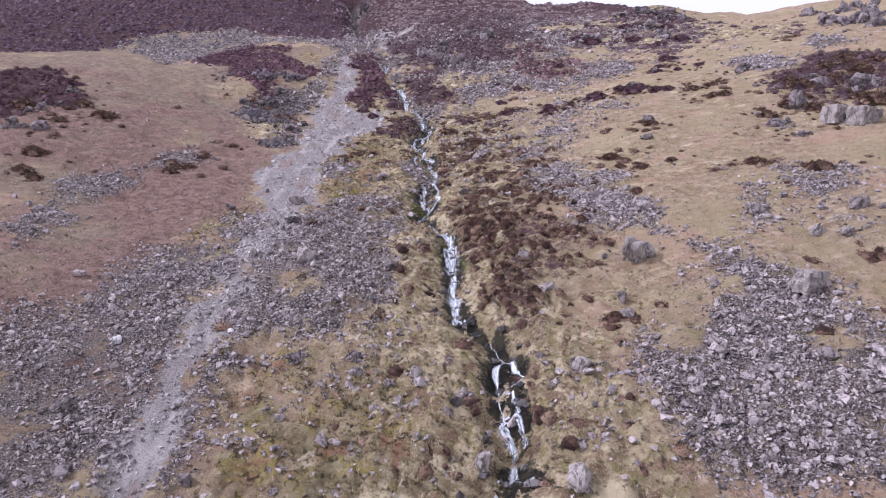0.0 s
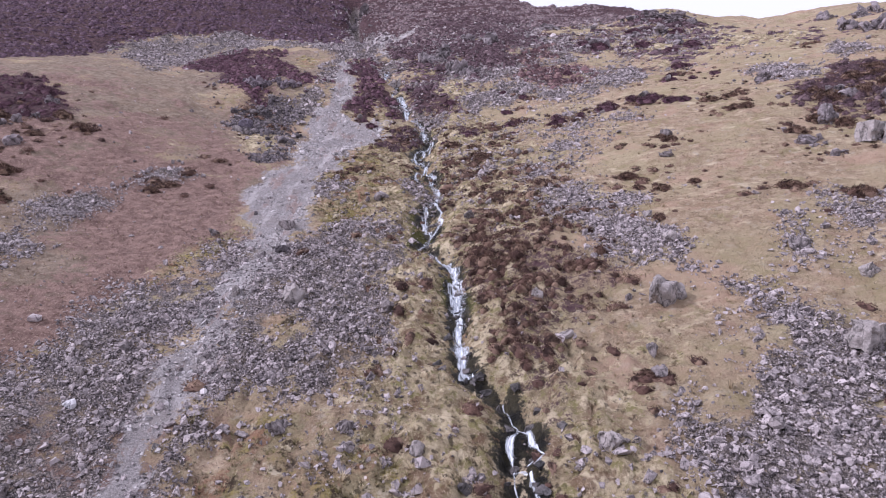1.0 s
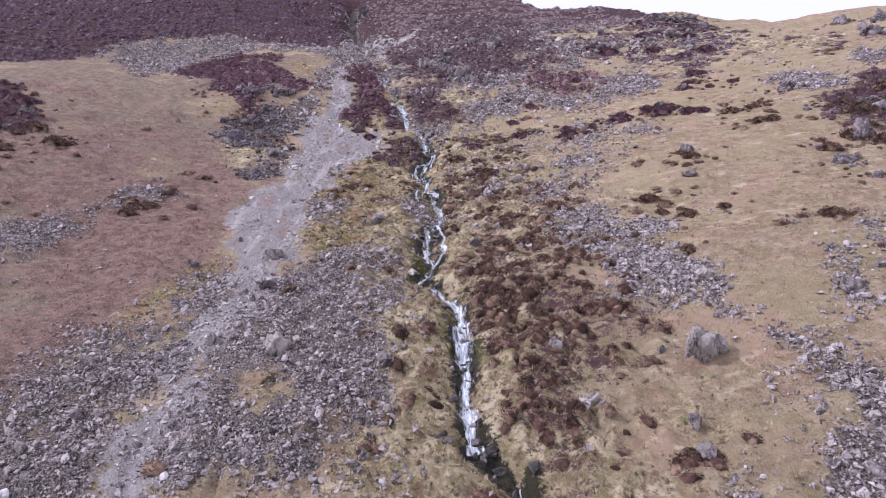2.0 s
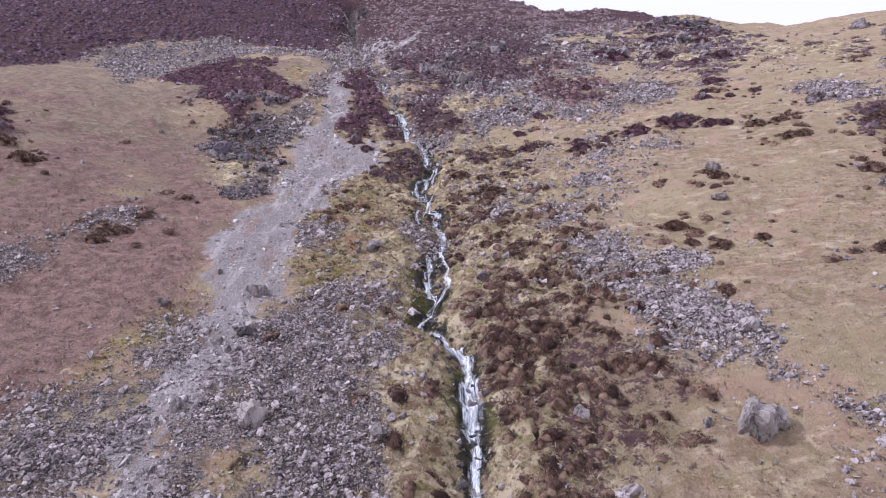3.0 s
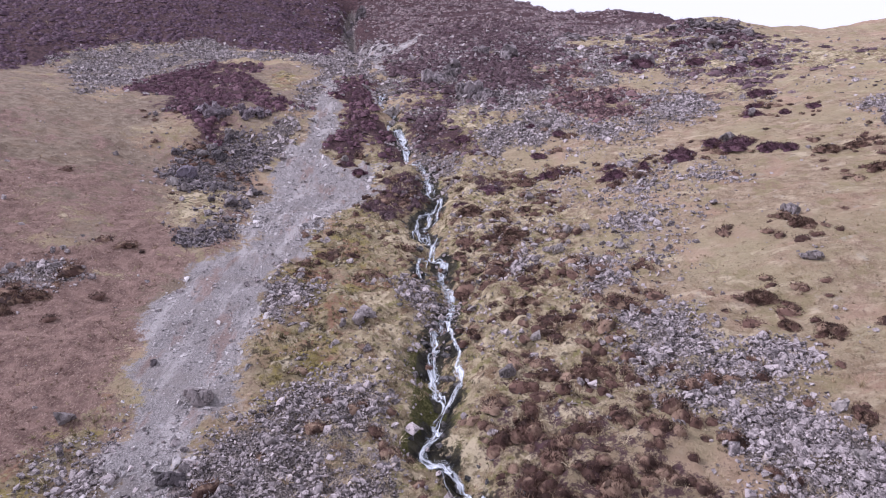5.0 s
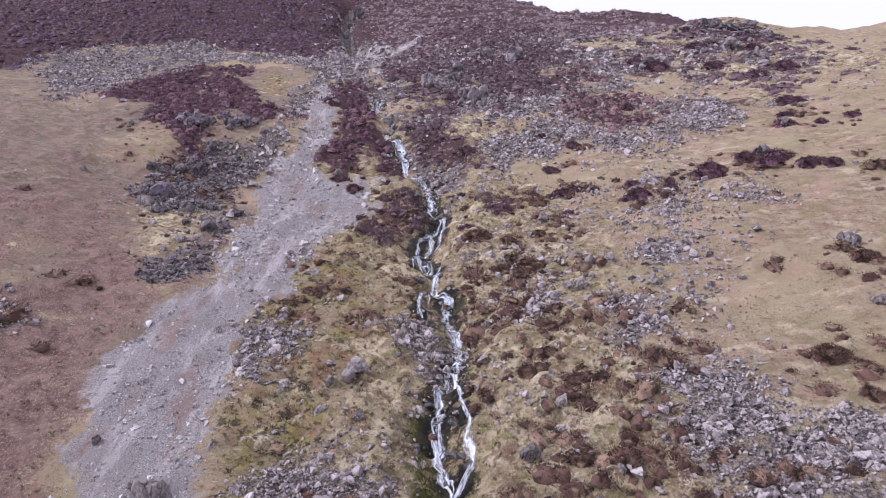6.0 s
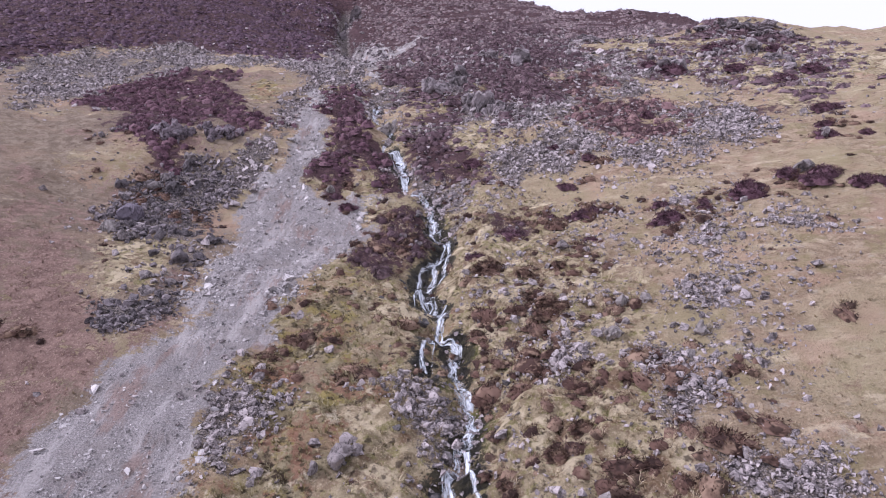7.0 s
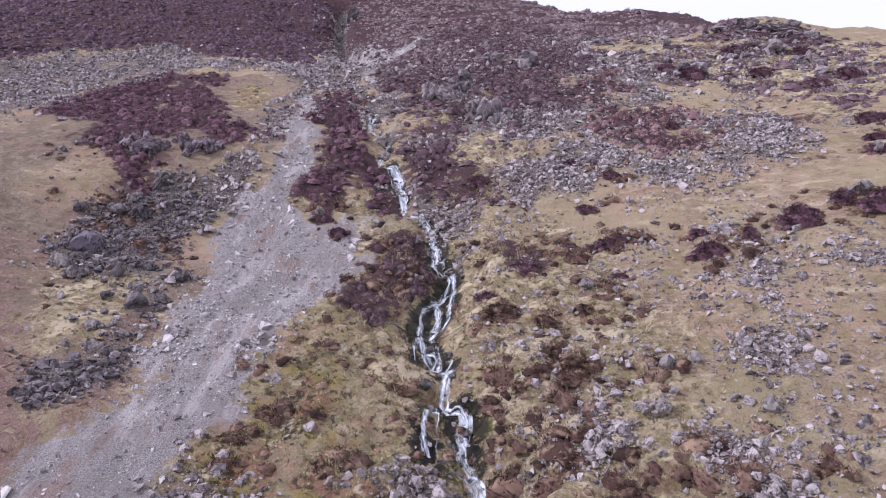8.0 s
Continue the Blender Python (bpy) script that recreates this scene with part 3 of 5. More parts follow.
CLUMPS_B = [
    [(-5.3, 76.8), (-7.1, 68.4), (-4, 64.8), (-3.1, 66.7), (-3.1, 75.4)],
    [(-7.7, 105.2), (11.8, 106.8), (8.8, 89.5), (2.2, 85), (1.1, 75.7), (-2.8, 76.6), (-4.6, 83.3)],
    [(-12.9, 80.1), (-11.1, 82.8), (-5.4, 83.4), (-5.2, 79.9), (-8.3, 75.5), (-10.8, 76.2)],
]
CLUMPS = CLUMPS_A + CLUMPS_B
STREAM_UPPER = [(-26.49, 191.48), (-24.36, 173.08), (-17.25, 136.99), (-12.67, 121.39), (-10.64, 111.79), (-10.29, 106.06), (-8.32, 98.08), (-7.89, 94.12), (-8.13, 90.46), (-6.32, 86.47), (-6.62, 83.95), (-5.42, 83.32), (-4.85, 81.17), (-4.39, 78.87), (-3.63, 78.87), (-2.9, 77.84), (-2.46, 75.88), (-2.33, 73.49), (-1.5, 71.82), (-1.79, 70.05), (-2.08, 69.45), (-2.42, 66.73), (-3.07, 66.4), (-2.51, 64.96), (-2.01, 63.31), (-1.94, 62.32), (-1.79, 61.35), (-1.26, 60.97), (-1.15, 59.8), (-1.1, 58.9)]
STREAM_LOWER = [(-0.57, 56.97), (-0.96, 54.59), (-1.54, 52.68), (-1.64, 51.02), (-1.28, 48.76), (-1.26, 47.05), (-1.63, 45.64), (-1.82, 45.29), (-0.94, 44.57), (-0.4, 43.88), (0.08, 42.52), (0.41, 41.45), (0.44, 38.83), (0.48, 36.94), (0.58, 35.5), (0.63, 33.46), (0.79, 31.92), (2.21, 30.68), (2.43, 29.62), (2.59, 28.87), (2.27, 28.34), (2.22, 26.97), (2.27, 26.19), (2.23, 25.32), (2.11, 24.97), (2.3, 24.58), (2.47, 24.17), (2.51, 23.27), (2.27, 22.72), (1.82, 22.08)]
STREAM = STREAM_UPPER + STREAM_LOWER
BRAIDS_A = [
    [(-6.29, 83.57), (-5.68, 82.45), (-5.37, 81.17), (-4.83, 80.93)],
    [(-2.42, 75.42), (-1.97, 73.78), (-1.69, 72.02)],
    [(-2.08, 69.45), (-2.59, 68.95), (-2.96, 68.03), (-3.07, 66.51)],
    [(-1.5, 71.82), (-1.35, 70.34), (-1.55, 68.45), (-1.97, 66.85)],
    [(-2.94, 66.4), (-3.11, 64.88), (-3.11, 63.65)],
    [(-2.76, 66.61), (-2.32, 65.8), (-2.09, 65.08), (-2.13, 63.53)],
    [(-1.49, 63.76), (-1.78, 63.43), (-1.87, 63.08)],
    [(-2.01, 61.38), (-2.51, 60.63), (-2.61, 59.63), (-2.62, 58.74), (-2.42, 58.36)],
    [(-2.05, 61.27), (-2.11, 60.34), (-2.2, 59.13), (-2.13, 58.34)],
    [(-0.96, 54.59), (-0.46, 51.37), (-0.36, 49.02), (-0.62, 48.26), (-1.12, 47.67), (-1.4, 45.66)],
    [(-1.82, 45.29), (-1.15, 44.31), (-0.64, 42.45), (-0.03, 42.28)],
]
BRAIDS_B = [
    [(2.59, 28.87), (2.95, 28.53), (3.18, 27.46), (3.31, 27.01), (3.08, 26.79), (2.83, 26.67)],
    [(2.83, 26.67), (2.81, 25.51), (2.89, 25.06)],
    [(2.22, 26.97), (2.48, 26.81), (2.83, 26.67)],
    [(2.73, 27.02), (2.93, 27.13), (3.24, 27.02)],
    [(2.18, 25.23), (2.59, 25.28), (2.89, 25.06), (3.01, 24.36), (3.05, 23.96)],
    [(2.4, 23.03), (2.52, 22.36), (2.62, 22.18)],
    [(3.04, 22.35), (2.74, 22.33), (2.49, 22.18)],
]
BRAIDS = BRAIDS_A + BRAIDS_B
BOULDERS_A = [
    (-14.16, 28.64, 0.58, 0.8, 'white'), (-10.83, 37.09, 0.7, 0.8, 'pale'), (-7.51, 36.31, 1.55, 0.8, 'pale'), (10.23, 35.02, 2.2, 0.8, 'pale'), (16.77, 30.06, 1.4, 0.8, 'block'), (5.53, 26.53, 1.02, 0.75, 'pale'),
    (4.38, 21.37, 1.18, 0.75, 'pale'), (1.43, 22.87, 0.88, 0.7, 'pale'), (19.72, 34.25, 1.06, 0.75, 'pale'), (-1.11, 26.98, 0.64, 0.9, 'pale'), (8.6, 31.35, 0.68, 0.9, 'grey'), (8.41, 30.12, 0.9, 0.6, 'grey'),
    (5.32, 33.05, 0.83, 0.7, 'pale'), (4.46, 36.48, 0.8, 0.8, 'pale'), (-14.8, 30.32, 0.57, 0.7, 'grey'),
]
BOULDERS_B = [
    (-13.77, 31.96, 0.7, 0.7, 'grey'), (-14.28, 24.75, 0.83, 0.7, 'grey'), (-12.59, 22.18, 0.78, 0.6, 'grey'), (-8.45, 21.99, 0.55, 0.8, 'grey'), (-0.95, 23.33, 0.35, 0.9, 'pale'), (-6.24, 28.1, 0.95, 0.5, 'grey'),
    (-3.71, 27.86, 0.8, 0.8, 'grey'), (14.81, 25.43, 0.73, 0.7, 'grey'), (11.23, 26.47, 0.63, 0.8, 'grey'), (20.97, 33.68, 0.98, 0.5, 'grey'), (18.26, 37.33, 1.15, 0.8, 'grey'), (22.98, 35.79, 1.24, 0.6, 'grey'),
    (-2.96, 35.69, 0.86, 0.8, 'grey'), (-14.8, 45.16, 0.83, 0.7, 'grey'), (-9.61, 42.12, 0.89, 0.6, 'dark'),
]
BOULDERS_C = [
    (-10.43, 46.48, 1.2, 0.5, 'grey'), (-5.23, 53.03, 1.29, 0.6, 'grey'), (-5.96, 52.35, 0.61, 0.7, 'grey'), (-4.62, 53.27, 0.62, 0.7, 'grey'), (1.54, 47.93, 0.69, 1.0, 'grey'), (12.16, 43.19, 0.62, 0.9, 'pale'),
    (11.55, 41.19, 0.53, 0.9, 'pale'), (12.35, 39.73, 1.22, 0.6, 'pale'), (-20.73, 70.19, 1.9, 0.8, 'violet'), (-7.02, 43.91, 0.5, 0.8, 'grey'), (-10.05, 40.58, 0.47, 0.8, 'grey'), (-13.15, 48.53, 0.4, 0.9, 'dark'),
    (3.05, 50.54, 0.49, 1.0, 'pale'), (18.5, 57.46, 1.09, 0.7, 'grey'), (16.64, 52.45, 1.18, 0.4, 'grey'),
]
BOULDERS_D = [
    (-21.15, 71.0, 1.71, 0.6, 'violet'), (-21.01, 68.18, 0.78, 1.1, 'pale'), (-19.65, 67.3, 1.42, 0.55, 'grey'), (-15.64, 65.12, 1.06, 0.8, 'grey'), (-15.74, 61.91, 0.8, 0.8, 'grey'), (-19.95, 77.39, 1.09, 0.8, 'grey'),
    (-7.04, 87.3, 2.5, 0.6, 'pale'), (-9.66, 76.98, 0.86, 0.9, 'pale'), (6.35, 60.36, 0.84, 0.9, 'pale'), (7.52, 60.42, 0.63, 0.85, 'pale'), (5.37, 58.32, 1.0, 0.65, 'pale'), (6.13, 58.97, 0.43, 0.8, 'grey'),
    (8.83, 57.65, 0.86, 0.8, 'pale'), (7.99, 58.22, 0.54, 0.7, 'grey'), (7.78, 55.9, 0.44, 0.8, 'pale'),
]
BOULDERS_E = [
    (4.98, 66.98, 0.7, 1.0, 'grey'), (0.53, 57.22, 0.47, 0.9, 'pale'), (25.17, 75.81, 1.41, 0.7, 'grey'), (20.98, 71.06, 1.55, 0.6, 'grey'),
]
BOULDERS_F = [
    (30.54, 49.6, 2.0, 0.72, 'block'), (31.71, 48.4, 1.9, 0.8, 'block'),
    (-23.06, 73.78, 1.1, 0.7, 'dark'), (-21.09, 74.13, 1.29, 0.6, 'grey'), (-19.65, 74.08, 1.2, 0.85, 'dark'), (-17.93, 67.8, 1.01, 0.7, 'dark'), (-20.91, 75.23, 1.04, 0.6, 'grey'), (-19.84, 76.63, 0.99, 0.85, 'dark'), (-14.66, 67.74, 0.86, 0.7, 'dark'), (-14.32, 68.51, 0.55, 0.6, 'grey'), (-15.66, 65.16, 0.97, 0.85, 'dark'), (-14.83, 65.96, 0.72, 0.7, 'dark'),
    (-15.89, 61.98, 0.58, 0.6, 'grey'), (-15.98, 60.98, 0.64, 0.85, 'dark'), (-14.5, 60.13, 0.52, 0.7, 'dark'), (-16.37, 63.01, 0.77, 0.6, 'grey'), (-14.57, 61.26, 0.49, 0.85, 'dark'), (-17.12, 69.49, 0.7, 0.7, 'dark'), (-15.76, 60.26, 0.49, 0.6, 'grey'), (-18.44, 74.97, 0.81, 0.85, 'dark'), (-17.05, 65.37, 0.68, 0.7, 'dark'), (-15.11, 62.85, 0.57, 0.6, 'grey'),
]
CRAGS_A = [
    (-22.53, 79.79, 3.86, 0.75), (-19.16, 81.05, 3.81, 0.7), (2.19, 89.95, 2.97, 1.3), (3.76, 89.0, 2.35, 0.8), (-1.61, 96.08, 4.28, 0.8), (0.09, 98.95, 2.81, 0.7),
    (8.36, 103.34, 4.21, 0.8), (6.97, 104.23, 2.44, 0.7), (23.39, 101.31, 4.9, 0.6), (2.89, 107.01, 3.17, 0.6), (34.68, 104.53, 3.2, 0.8), (34.55, 95.04, 3.17, 0.6),
    (-3.37, 70.25, 0.77, 2.2), (-4.1, 70.99, 0.61, 2.2), 
    (35.65, 100.86, 3.6, 0.5), (-36.76, 57.5, 2.03, 0.6),
]
CRAGS_B = [
    (-36.9, 63.76, 1.69, 0.6), (-35.71, 53.41, 2.35, 0.7), (31.3, 68.32, 2.43, 0.6), (34.34, 59.07, 2.09, 0.7),
    (37.55, 56.03, 2.98, 0.7), (55.51, 91.5, 2.13, 1.2), (54.55, 81.78, 4.39, 0.6), (-34.64, 53.92, 2.66, 0.5), (-36.29, 59.6, 1.58, 0.7), (35.69, 114.05, 7.02, 0.28),
    (39.45, 111.91, 5.47, 0.28), (33.94, 115.65, 2.87, 0.4), (41.44, 109.54, 2.65, 0.5), (38.02, 113.75, 4.2, 0.3), (39.37, 111.09, 5.96, 0.16), (23.19, 101.64, 3.62, 0.6),
    (19.78, 123.71, 4.72, 0.35), (30.64, 106.45, 3.16, 0.5),
]
CRAGS_D = [
    (30.13, 54.47, 1.68, 0.9), (26.72, 50.44, 2.01, 0.6), (26.55, 53.61, 1.08, 0.8), (26.94, 48.12, 1.27, 0.5), (35.07, 61.22, 1.84, 0.6), (37.26, 56.36, 2.01, 0.7), (30.75, 61.83, 1.35, 0.4), (30.66, 48.89, 0.89, 0.9),
    (63.19, 107.6, 3.76, 0.9), (52.75, 85.4, 3.34, 0.9), (52.67, 81.17, 3.85, 0.9), (59.02, 86.69, 4.18, 0.9), (65.57, 102.28, 4.05, 0.8), (53.89, 77.21, 3.43, 0.8), (69.13, 103.44, 4.15, 0.8),
]
CRAGS_C = [
    (-26.46, 79.88, 1.16, 0.8), (-27.4, 78.57, 0.9, 0.9), (-23.14, 180.4, 3.37, 1.2), (-25.07, 172.85, 2.95, 1.5), (-17.61, 131.43, 2.22, 1.3), (-15.63, 135.61, 1.78, 1.0),
]
BUSHES_A = [
    (16.5, 69.1, 2.5), (20.5, 69.1, 2.2), (19.5, 70.4, 1.8), (22.7, 68.2, 2.2), (23.8, 67.4, 2.1), (25.8, 65.9, 2.5),
    (27.4, 65.1, 2.0), (25.9, 60.9, 2.1), (27.0, 60.9, 1.5), (13.7, 68.7, 1.2), (25.5, 76.0, 2.5), (28.7, 81.5, 2.2),
    (27.7, 75.1, 1.3), (30.4, 75.5, 1.8), (17.7, 56.9, 1.2), (18.2, 55.4, 1.3), (13.2, 50.5, 1.7), (14.7, 47.6, 1.8),
    (13.3, 48.4, 1.3), (10.8, 67.7, 1.7), (7.0, 70.9, 2.3), (2.3, 69.7, 2.5), (0.8, 65.6, 2.1), (3.2, 60.9, 1.8),
    (-18.8, 57.6, 0.8), (3.0, 47.7, 1.2), (2.1, 52.8, 1.2), (0.3, 52.0, 0.9), (3.1, 53.7, 1.2), (12.8, 42.9, 0.9),
]
BUSHES_B = [
    (9.2, 45.6, 0.8), (-8.3, 75.4, 1.5), (3.2, 61.3, 1.5), (3.7, 61.0, 1.3), (2.7, 62.0, 0.9), (1.0, 60.8, 0.9),
    (-0.1, 61.0, 0.8), (11.4, 68.1, 2.0), (11.6, 69.8, 1.5), (16.8, 69.9, 2.0), (17.6, 69.9, 1.2), (13.9, 69.3, 1.0),
    (7.8, 71.2, 1.2), (6.3, 70.9, 1.5), (5.1, 71.8, 1.4), (0.3, 67.3, 1.7), (0.7, 64.9, 1.0), (2.5, 64.4, 1.2),
    (4.5, 65.1, 1.3), (6.0, 64.0, 0.9), (6.7, 67.4, 1.1), (1.6, 77.5, 1.3), (6.9, 75.2, 1.6), (4.2, 56.7, 0.8),
    (4.0, 55.5, 0.8), (9.0, 54.9, 0.8), (0.1, 56.8, 0.9), (1.2, 56.6, 0.7), (-3.7, 61.3, 0.9), (-4.9, 62.9, 0.8),
]
BUSHES_C = [
    (-9.1, 58.1, 1.3), (-8.2, 59.5, 1.0), (-5.5, 57.6, 0.7), (-8.1, 62.1, 0.6), (26.6, 78.2, 1.9), (29.5, 81.5, 1.6),
    (9.2, 78.5, 1.5), (0.7, 80.3, 1.9), (23.4, 100.9, 4.1), (21.8, 103.0, 3.0), (31.1, 107.3, 3.8), (36.8, 103.9, 3.0),
    (32.1, 93.2, 2.6), (35.1, 93.9, 3.1), (29.7, 98.6, 2.8), (7.7, 70.9, 0.9), (-12.2, 88.0, 1.4), (-3.2, 59.7, 0.6),
    (0.1, 60.1, 0.6), (0.6, 59.3, 0.8), (7.1, 81.2, 1.2), (15.6, 84.8, 1.7), (33.7, 59.7, 3.2), (36.3, 59.7, 3.2),
    (39.0, 59.6, 3.2), (29.9, 54.9, 2.4), (35.1, 51.8, 2.7), (41.2, 64.7, 2.9), (-34.1, 60.8, 2.1), (-33.9, 56.3, 2.0),
]
BUSHES_D = [
    (31.1, 53.6, 2.2), (31.8, 56.6, 1.8), (37.0, 60.0, 2.4), (35.3, 53.8, 2.2), (34.8, 51.8, 1.8), (33.7, 62.2, 1.8), (37.9, 63.1, 2.4), (39.9, 62.7, 2.2), (42.0, 61.7, 2.4), (32.0, 61.1, 1.5),
    (-38.5, 58.6, 2.6), (-39.7, 67.5, 3.0), (21.4, 69.7, 2.5), (24.05, 41.26, 2.2), (21.34, 43.76, 1.9), (27, 53.2, 1.9),
    (-31.65, 49.86, 2.2), (-31.2, 58.6, 2.3), (-30.75, 47.15, 1.7), (-21.83, 51.47, 1.4), (-21.02, 52.94, 1.4), (13.33, 50.48, 1.8),
    (18.03, 55.77, 1.8), (-29.37, 46.29, 1.2), (21, 31.32, 1.3), (7.94, 30.05, 0.9), (16.74, 47.07, 1.2),
]
CLUSTERS_A = [
    (-8.4, 27.8, 0.5), (-7.51, 28.17, 0.4), (-6.15, 28.01, 0.6), (-3.72, 27.86, 0.5), (-5.73, 22.8, 0.5), (-6.95, 23.34, 0.4),
    (-2.61, 24.82, 0.4), (-3.11, 23.24, 0.4), (-1.53, 25.46, 0.4), (-4.99, 30.21, 0.6), (-5.68, 29.67, 0.5), (-2.13, 26.55, 0.3),
    (-0.1, 27.89, 0.5), (0.81, 26.26, 0.3), (-6.14, 32.11, 0.7), (-3.96, 34.59, 0.9), (8.19, 29.98, 0.6), (5.32, 32.95, 0.5),
    (5.52, 26.2, 0.7), (4.27, 23.33, 0.6), (5.15, 22.88, 0.5), (8.98, 28.63, 0.6), (6.68, 25.48, 0.5), (6.33, 23.51, 0.6),
    (4.4, 26.15, 0.3), (8.05, 25.12, 0.4), (6.3, 60.3, 0.7), (5.4, 58.5, 0.8), (8, 58.2, 0.5), (2.4, 58.4, 0.9),
]
CLUSTERS_B = [
    (2.9, 57.3, 0.7), (6.5, 55.6, 0.8), (9.5, 59.4, 0.6), (10.6, 65.7, 0.9), (10.3, 63.3, 0.7), (9.9, 60.9, 0.6),
    (10.8, 59.9, 0.7), (12.8, 61.4, 0.7), (15.5, 63.1, 0.7), (9.4, 64.6, 0.6), (8.3, 67.3, 0.5), (1.8, 63.8, 0.6),
    (1.6, 65.6, 0.5), (4.9, 72.2, 0.8), (7.8, 75.9, 0.9), (17.5, 67.0, 0.8), (13.9, 59.5, 0.6), (10.9, 57.4, 0.5),
    (8.8, 55.7, 0.4), (5.9, 57.0, 0.4), (10.6, 55.6, 0.5), (-0.1, 63.5, 0.4), (-2.4, 56.9, 0.5), (-3.1, 57.2, 0.5),
    (-5.3, 56.7, 0.5), (-7.9, 56.5, 0.4), (-9.1, 57.0, 0.4), (-8.5, 61.1, 0.4), (-10.3, 57.7, 0.4), (-3.0, 55.1, 0.9),
]
CLUSTERS_C = [
    (-2.33, 53.09, 0.7), (-5.28, 53.21, 0.9), (-5.53, 47.69, 0.8), (-3.82, 46.09, 0.7), (-9.7, 56.5, 0.8), (-7.98, 52.04, 0.4),
    (2.9, 57.3, 1.0), (4, 58.3, 0.9), (1.3, 58.7, 0.7), (3.34, 47.67, 0.5), (15, 59.7, 0.9), (18.4, 64.3, 1.0),
    (18.7, 57.8, 0.9), (16.91, 52.72, 0.7), (12.4, 70.5, 1.1), (6.3, 61.4, 0.7), (9.8, 63.6, 1.0), (-16.5, 63.4, 1.2),
    (-14.7, 59.5, 0.9), (-22.2, 72.6, 1.2), (-15.8, 67.7, 1.1),
]

# ---- the lie of the land ----
def soft_plus(v):
    return np.logaddexp(0, v)


def sigmoid(v):
    return 1 / (1 + np.exp(-np.clip(v, -40, 40)))


def lattice(ix, iy, seed):
    h = (ix.astype(np.int64) * 374761393 + iy.astype(np.int64) * 668265263 + seed * 1442695041) & 0xFFFFFFFF
    h = ((h ^ (h >> 13)) * 1274126177) & 0xFFFFFFFF
    return ((h ^ (h >> 16)) & 0xFFFF) / 65535.0


def ripple(x, y, seed=0):
    """Smooth value noise, -1 to 1."""
    ix, iy = np.floor(x), np.floor(y)
    u, v = x - ix, y - iy
    u, v = u * u * (3 - 2 * u), v * v * (3 - 2 * v)
    a, b = lattice(ix, iy, seed), lattice(ix + 1, iy, seed)
    c, d = lattice(ix, iy + 1, seed), lattice(ix + 1, iy + 1, seed)
    return 2 * ((a * (1 - u) + b * u) * (1 - v) + (c * (1 - u) + d * u) * v) - 1


def layered(x, y, size, octaves=4, seed=0):
    return sum(ripple(x * 2**k / size + 17.3 * k, y * 2**k / size - 9.1 * k, seed + k) * 0.5**k for k in range(octaves))


def off_line(x, y, line):
    """Distance to a polyline and the way along it."""
    best, along, run = np.full(x.shape, 1e9), np.zeros(x.shape), 0.0
    for (ax, ay), (bx, by) in zip(line, line[1:]):
        dx, dy = bx - ax, by - ay
        size = math.hypot(dx, dy)
        k = np.clip(((x - ax) * dx + (y - ay) * dy) / size**2, 0, 1)
        d = np.hypot(x - ax - k * dx, y - ay - k * dy)
        near = d < best
        best, along = np.where(near, d, best), np.where(near, run + k * size, along)
        run += size
    return best, along


def inside(x, y, polygons, rim):
    """1 well inside any polygon, 0.5 on its edge, 0 outside, over a rim in metres, with a wandering edge."""
    wx = x + rim * 0.9 * layered(x, y, rim * 3.0, 3, 31)
    wy = y + rim * 0.9 * layered(x, y, rim * 3.0, 3, 47)
    out = np.zeros(x.shape)
    for poly in polygons:
        px, py = [p[0] for p in poly], [p[1] for p in poly]
        some = (wx > min(px) - rim) & (wx < max(px) + rim) & (wy > min(py) - rim) & (wy < max(py) + rim)
        if not some.any():
            continue
        sx, sy = wx[some], wy[some]
        odd, gap = np.zeros(sx.shape, bool), np.full(sx.shape, 1e9)
        for (ax, ay), (bx, by) in zip(poly, poly[1:] + poly[:1]):
            if ay != by:
                odd ^= ((ay > sy) != (by > sy)) & (sx < (bx - ax) * (sy - ay) / (by - ay) + ax)
            d2 = max((bx - ax) ** 2 + (by - ay) ** 2, 1e-9)
            k = np.clip(((sx - ax) * (bx - ax) + (sy - ay) * (by - ay)) / d2, 0, 1)
            gap = np.minimum(gap, np.hypot(sx - ax - k * (bx - ax), sy - ay - k * (by - ay)))
        out[some] = np.maximum(out[some], np.clip(0.5 + np.where(odd, 1, -1) * gap / (2 * rim), 0, 1))
    return out


SWELLS = SWELLS_A + SWELLS_B + SWELLS_C
RILL = [(1.2, -30.0), (1.8, 4.0), (2.1, 14.0)] + STREAM[::-1]


def broad(x, y):
    """The smooth shape of the hillside."""
    ye = y - 10 * soft_plus((y - 240) / 10)
    X, yc = 70 * np.tanh(x / 70), np.minimum(ye, 130)
    z = BASE[0] + BASE[1] * ye + BASE[2] * 10 * soft_plus((ye - 88) / 10)
    z = z + BASE[3] * 12 * soft_plus((ye - 145) / 12) * sigmoid((12 - x) / 8)
    z = z + BASE[4] * X + BASE[5] * X * X / 100 + BASE[6] * X * yc / 100 + BASE[7] * X * X * yc / 1e4
    for a, b, r, h in SWELLS:
        z = z + h * np.exp(-((x - a) ** 2 + (y - b) ** 2) / (2 * r * r))
    crest = 122 + 46 * sigmoid((39.5 + 0.267 * (y - 122) - x) / 2.0) + 200 * sigmoid((16.4 + 0.139 * (y - 168) - x) / 2.0)
    return z - 40 * np.tanh(1.3 * 1.2 * soft_plus((y - crest) / 1.2) / 40)


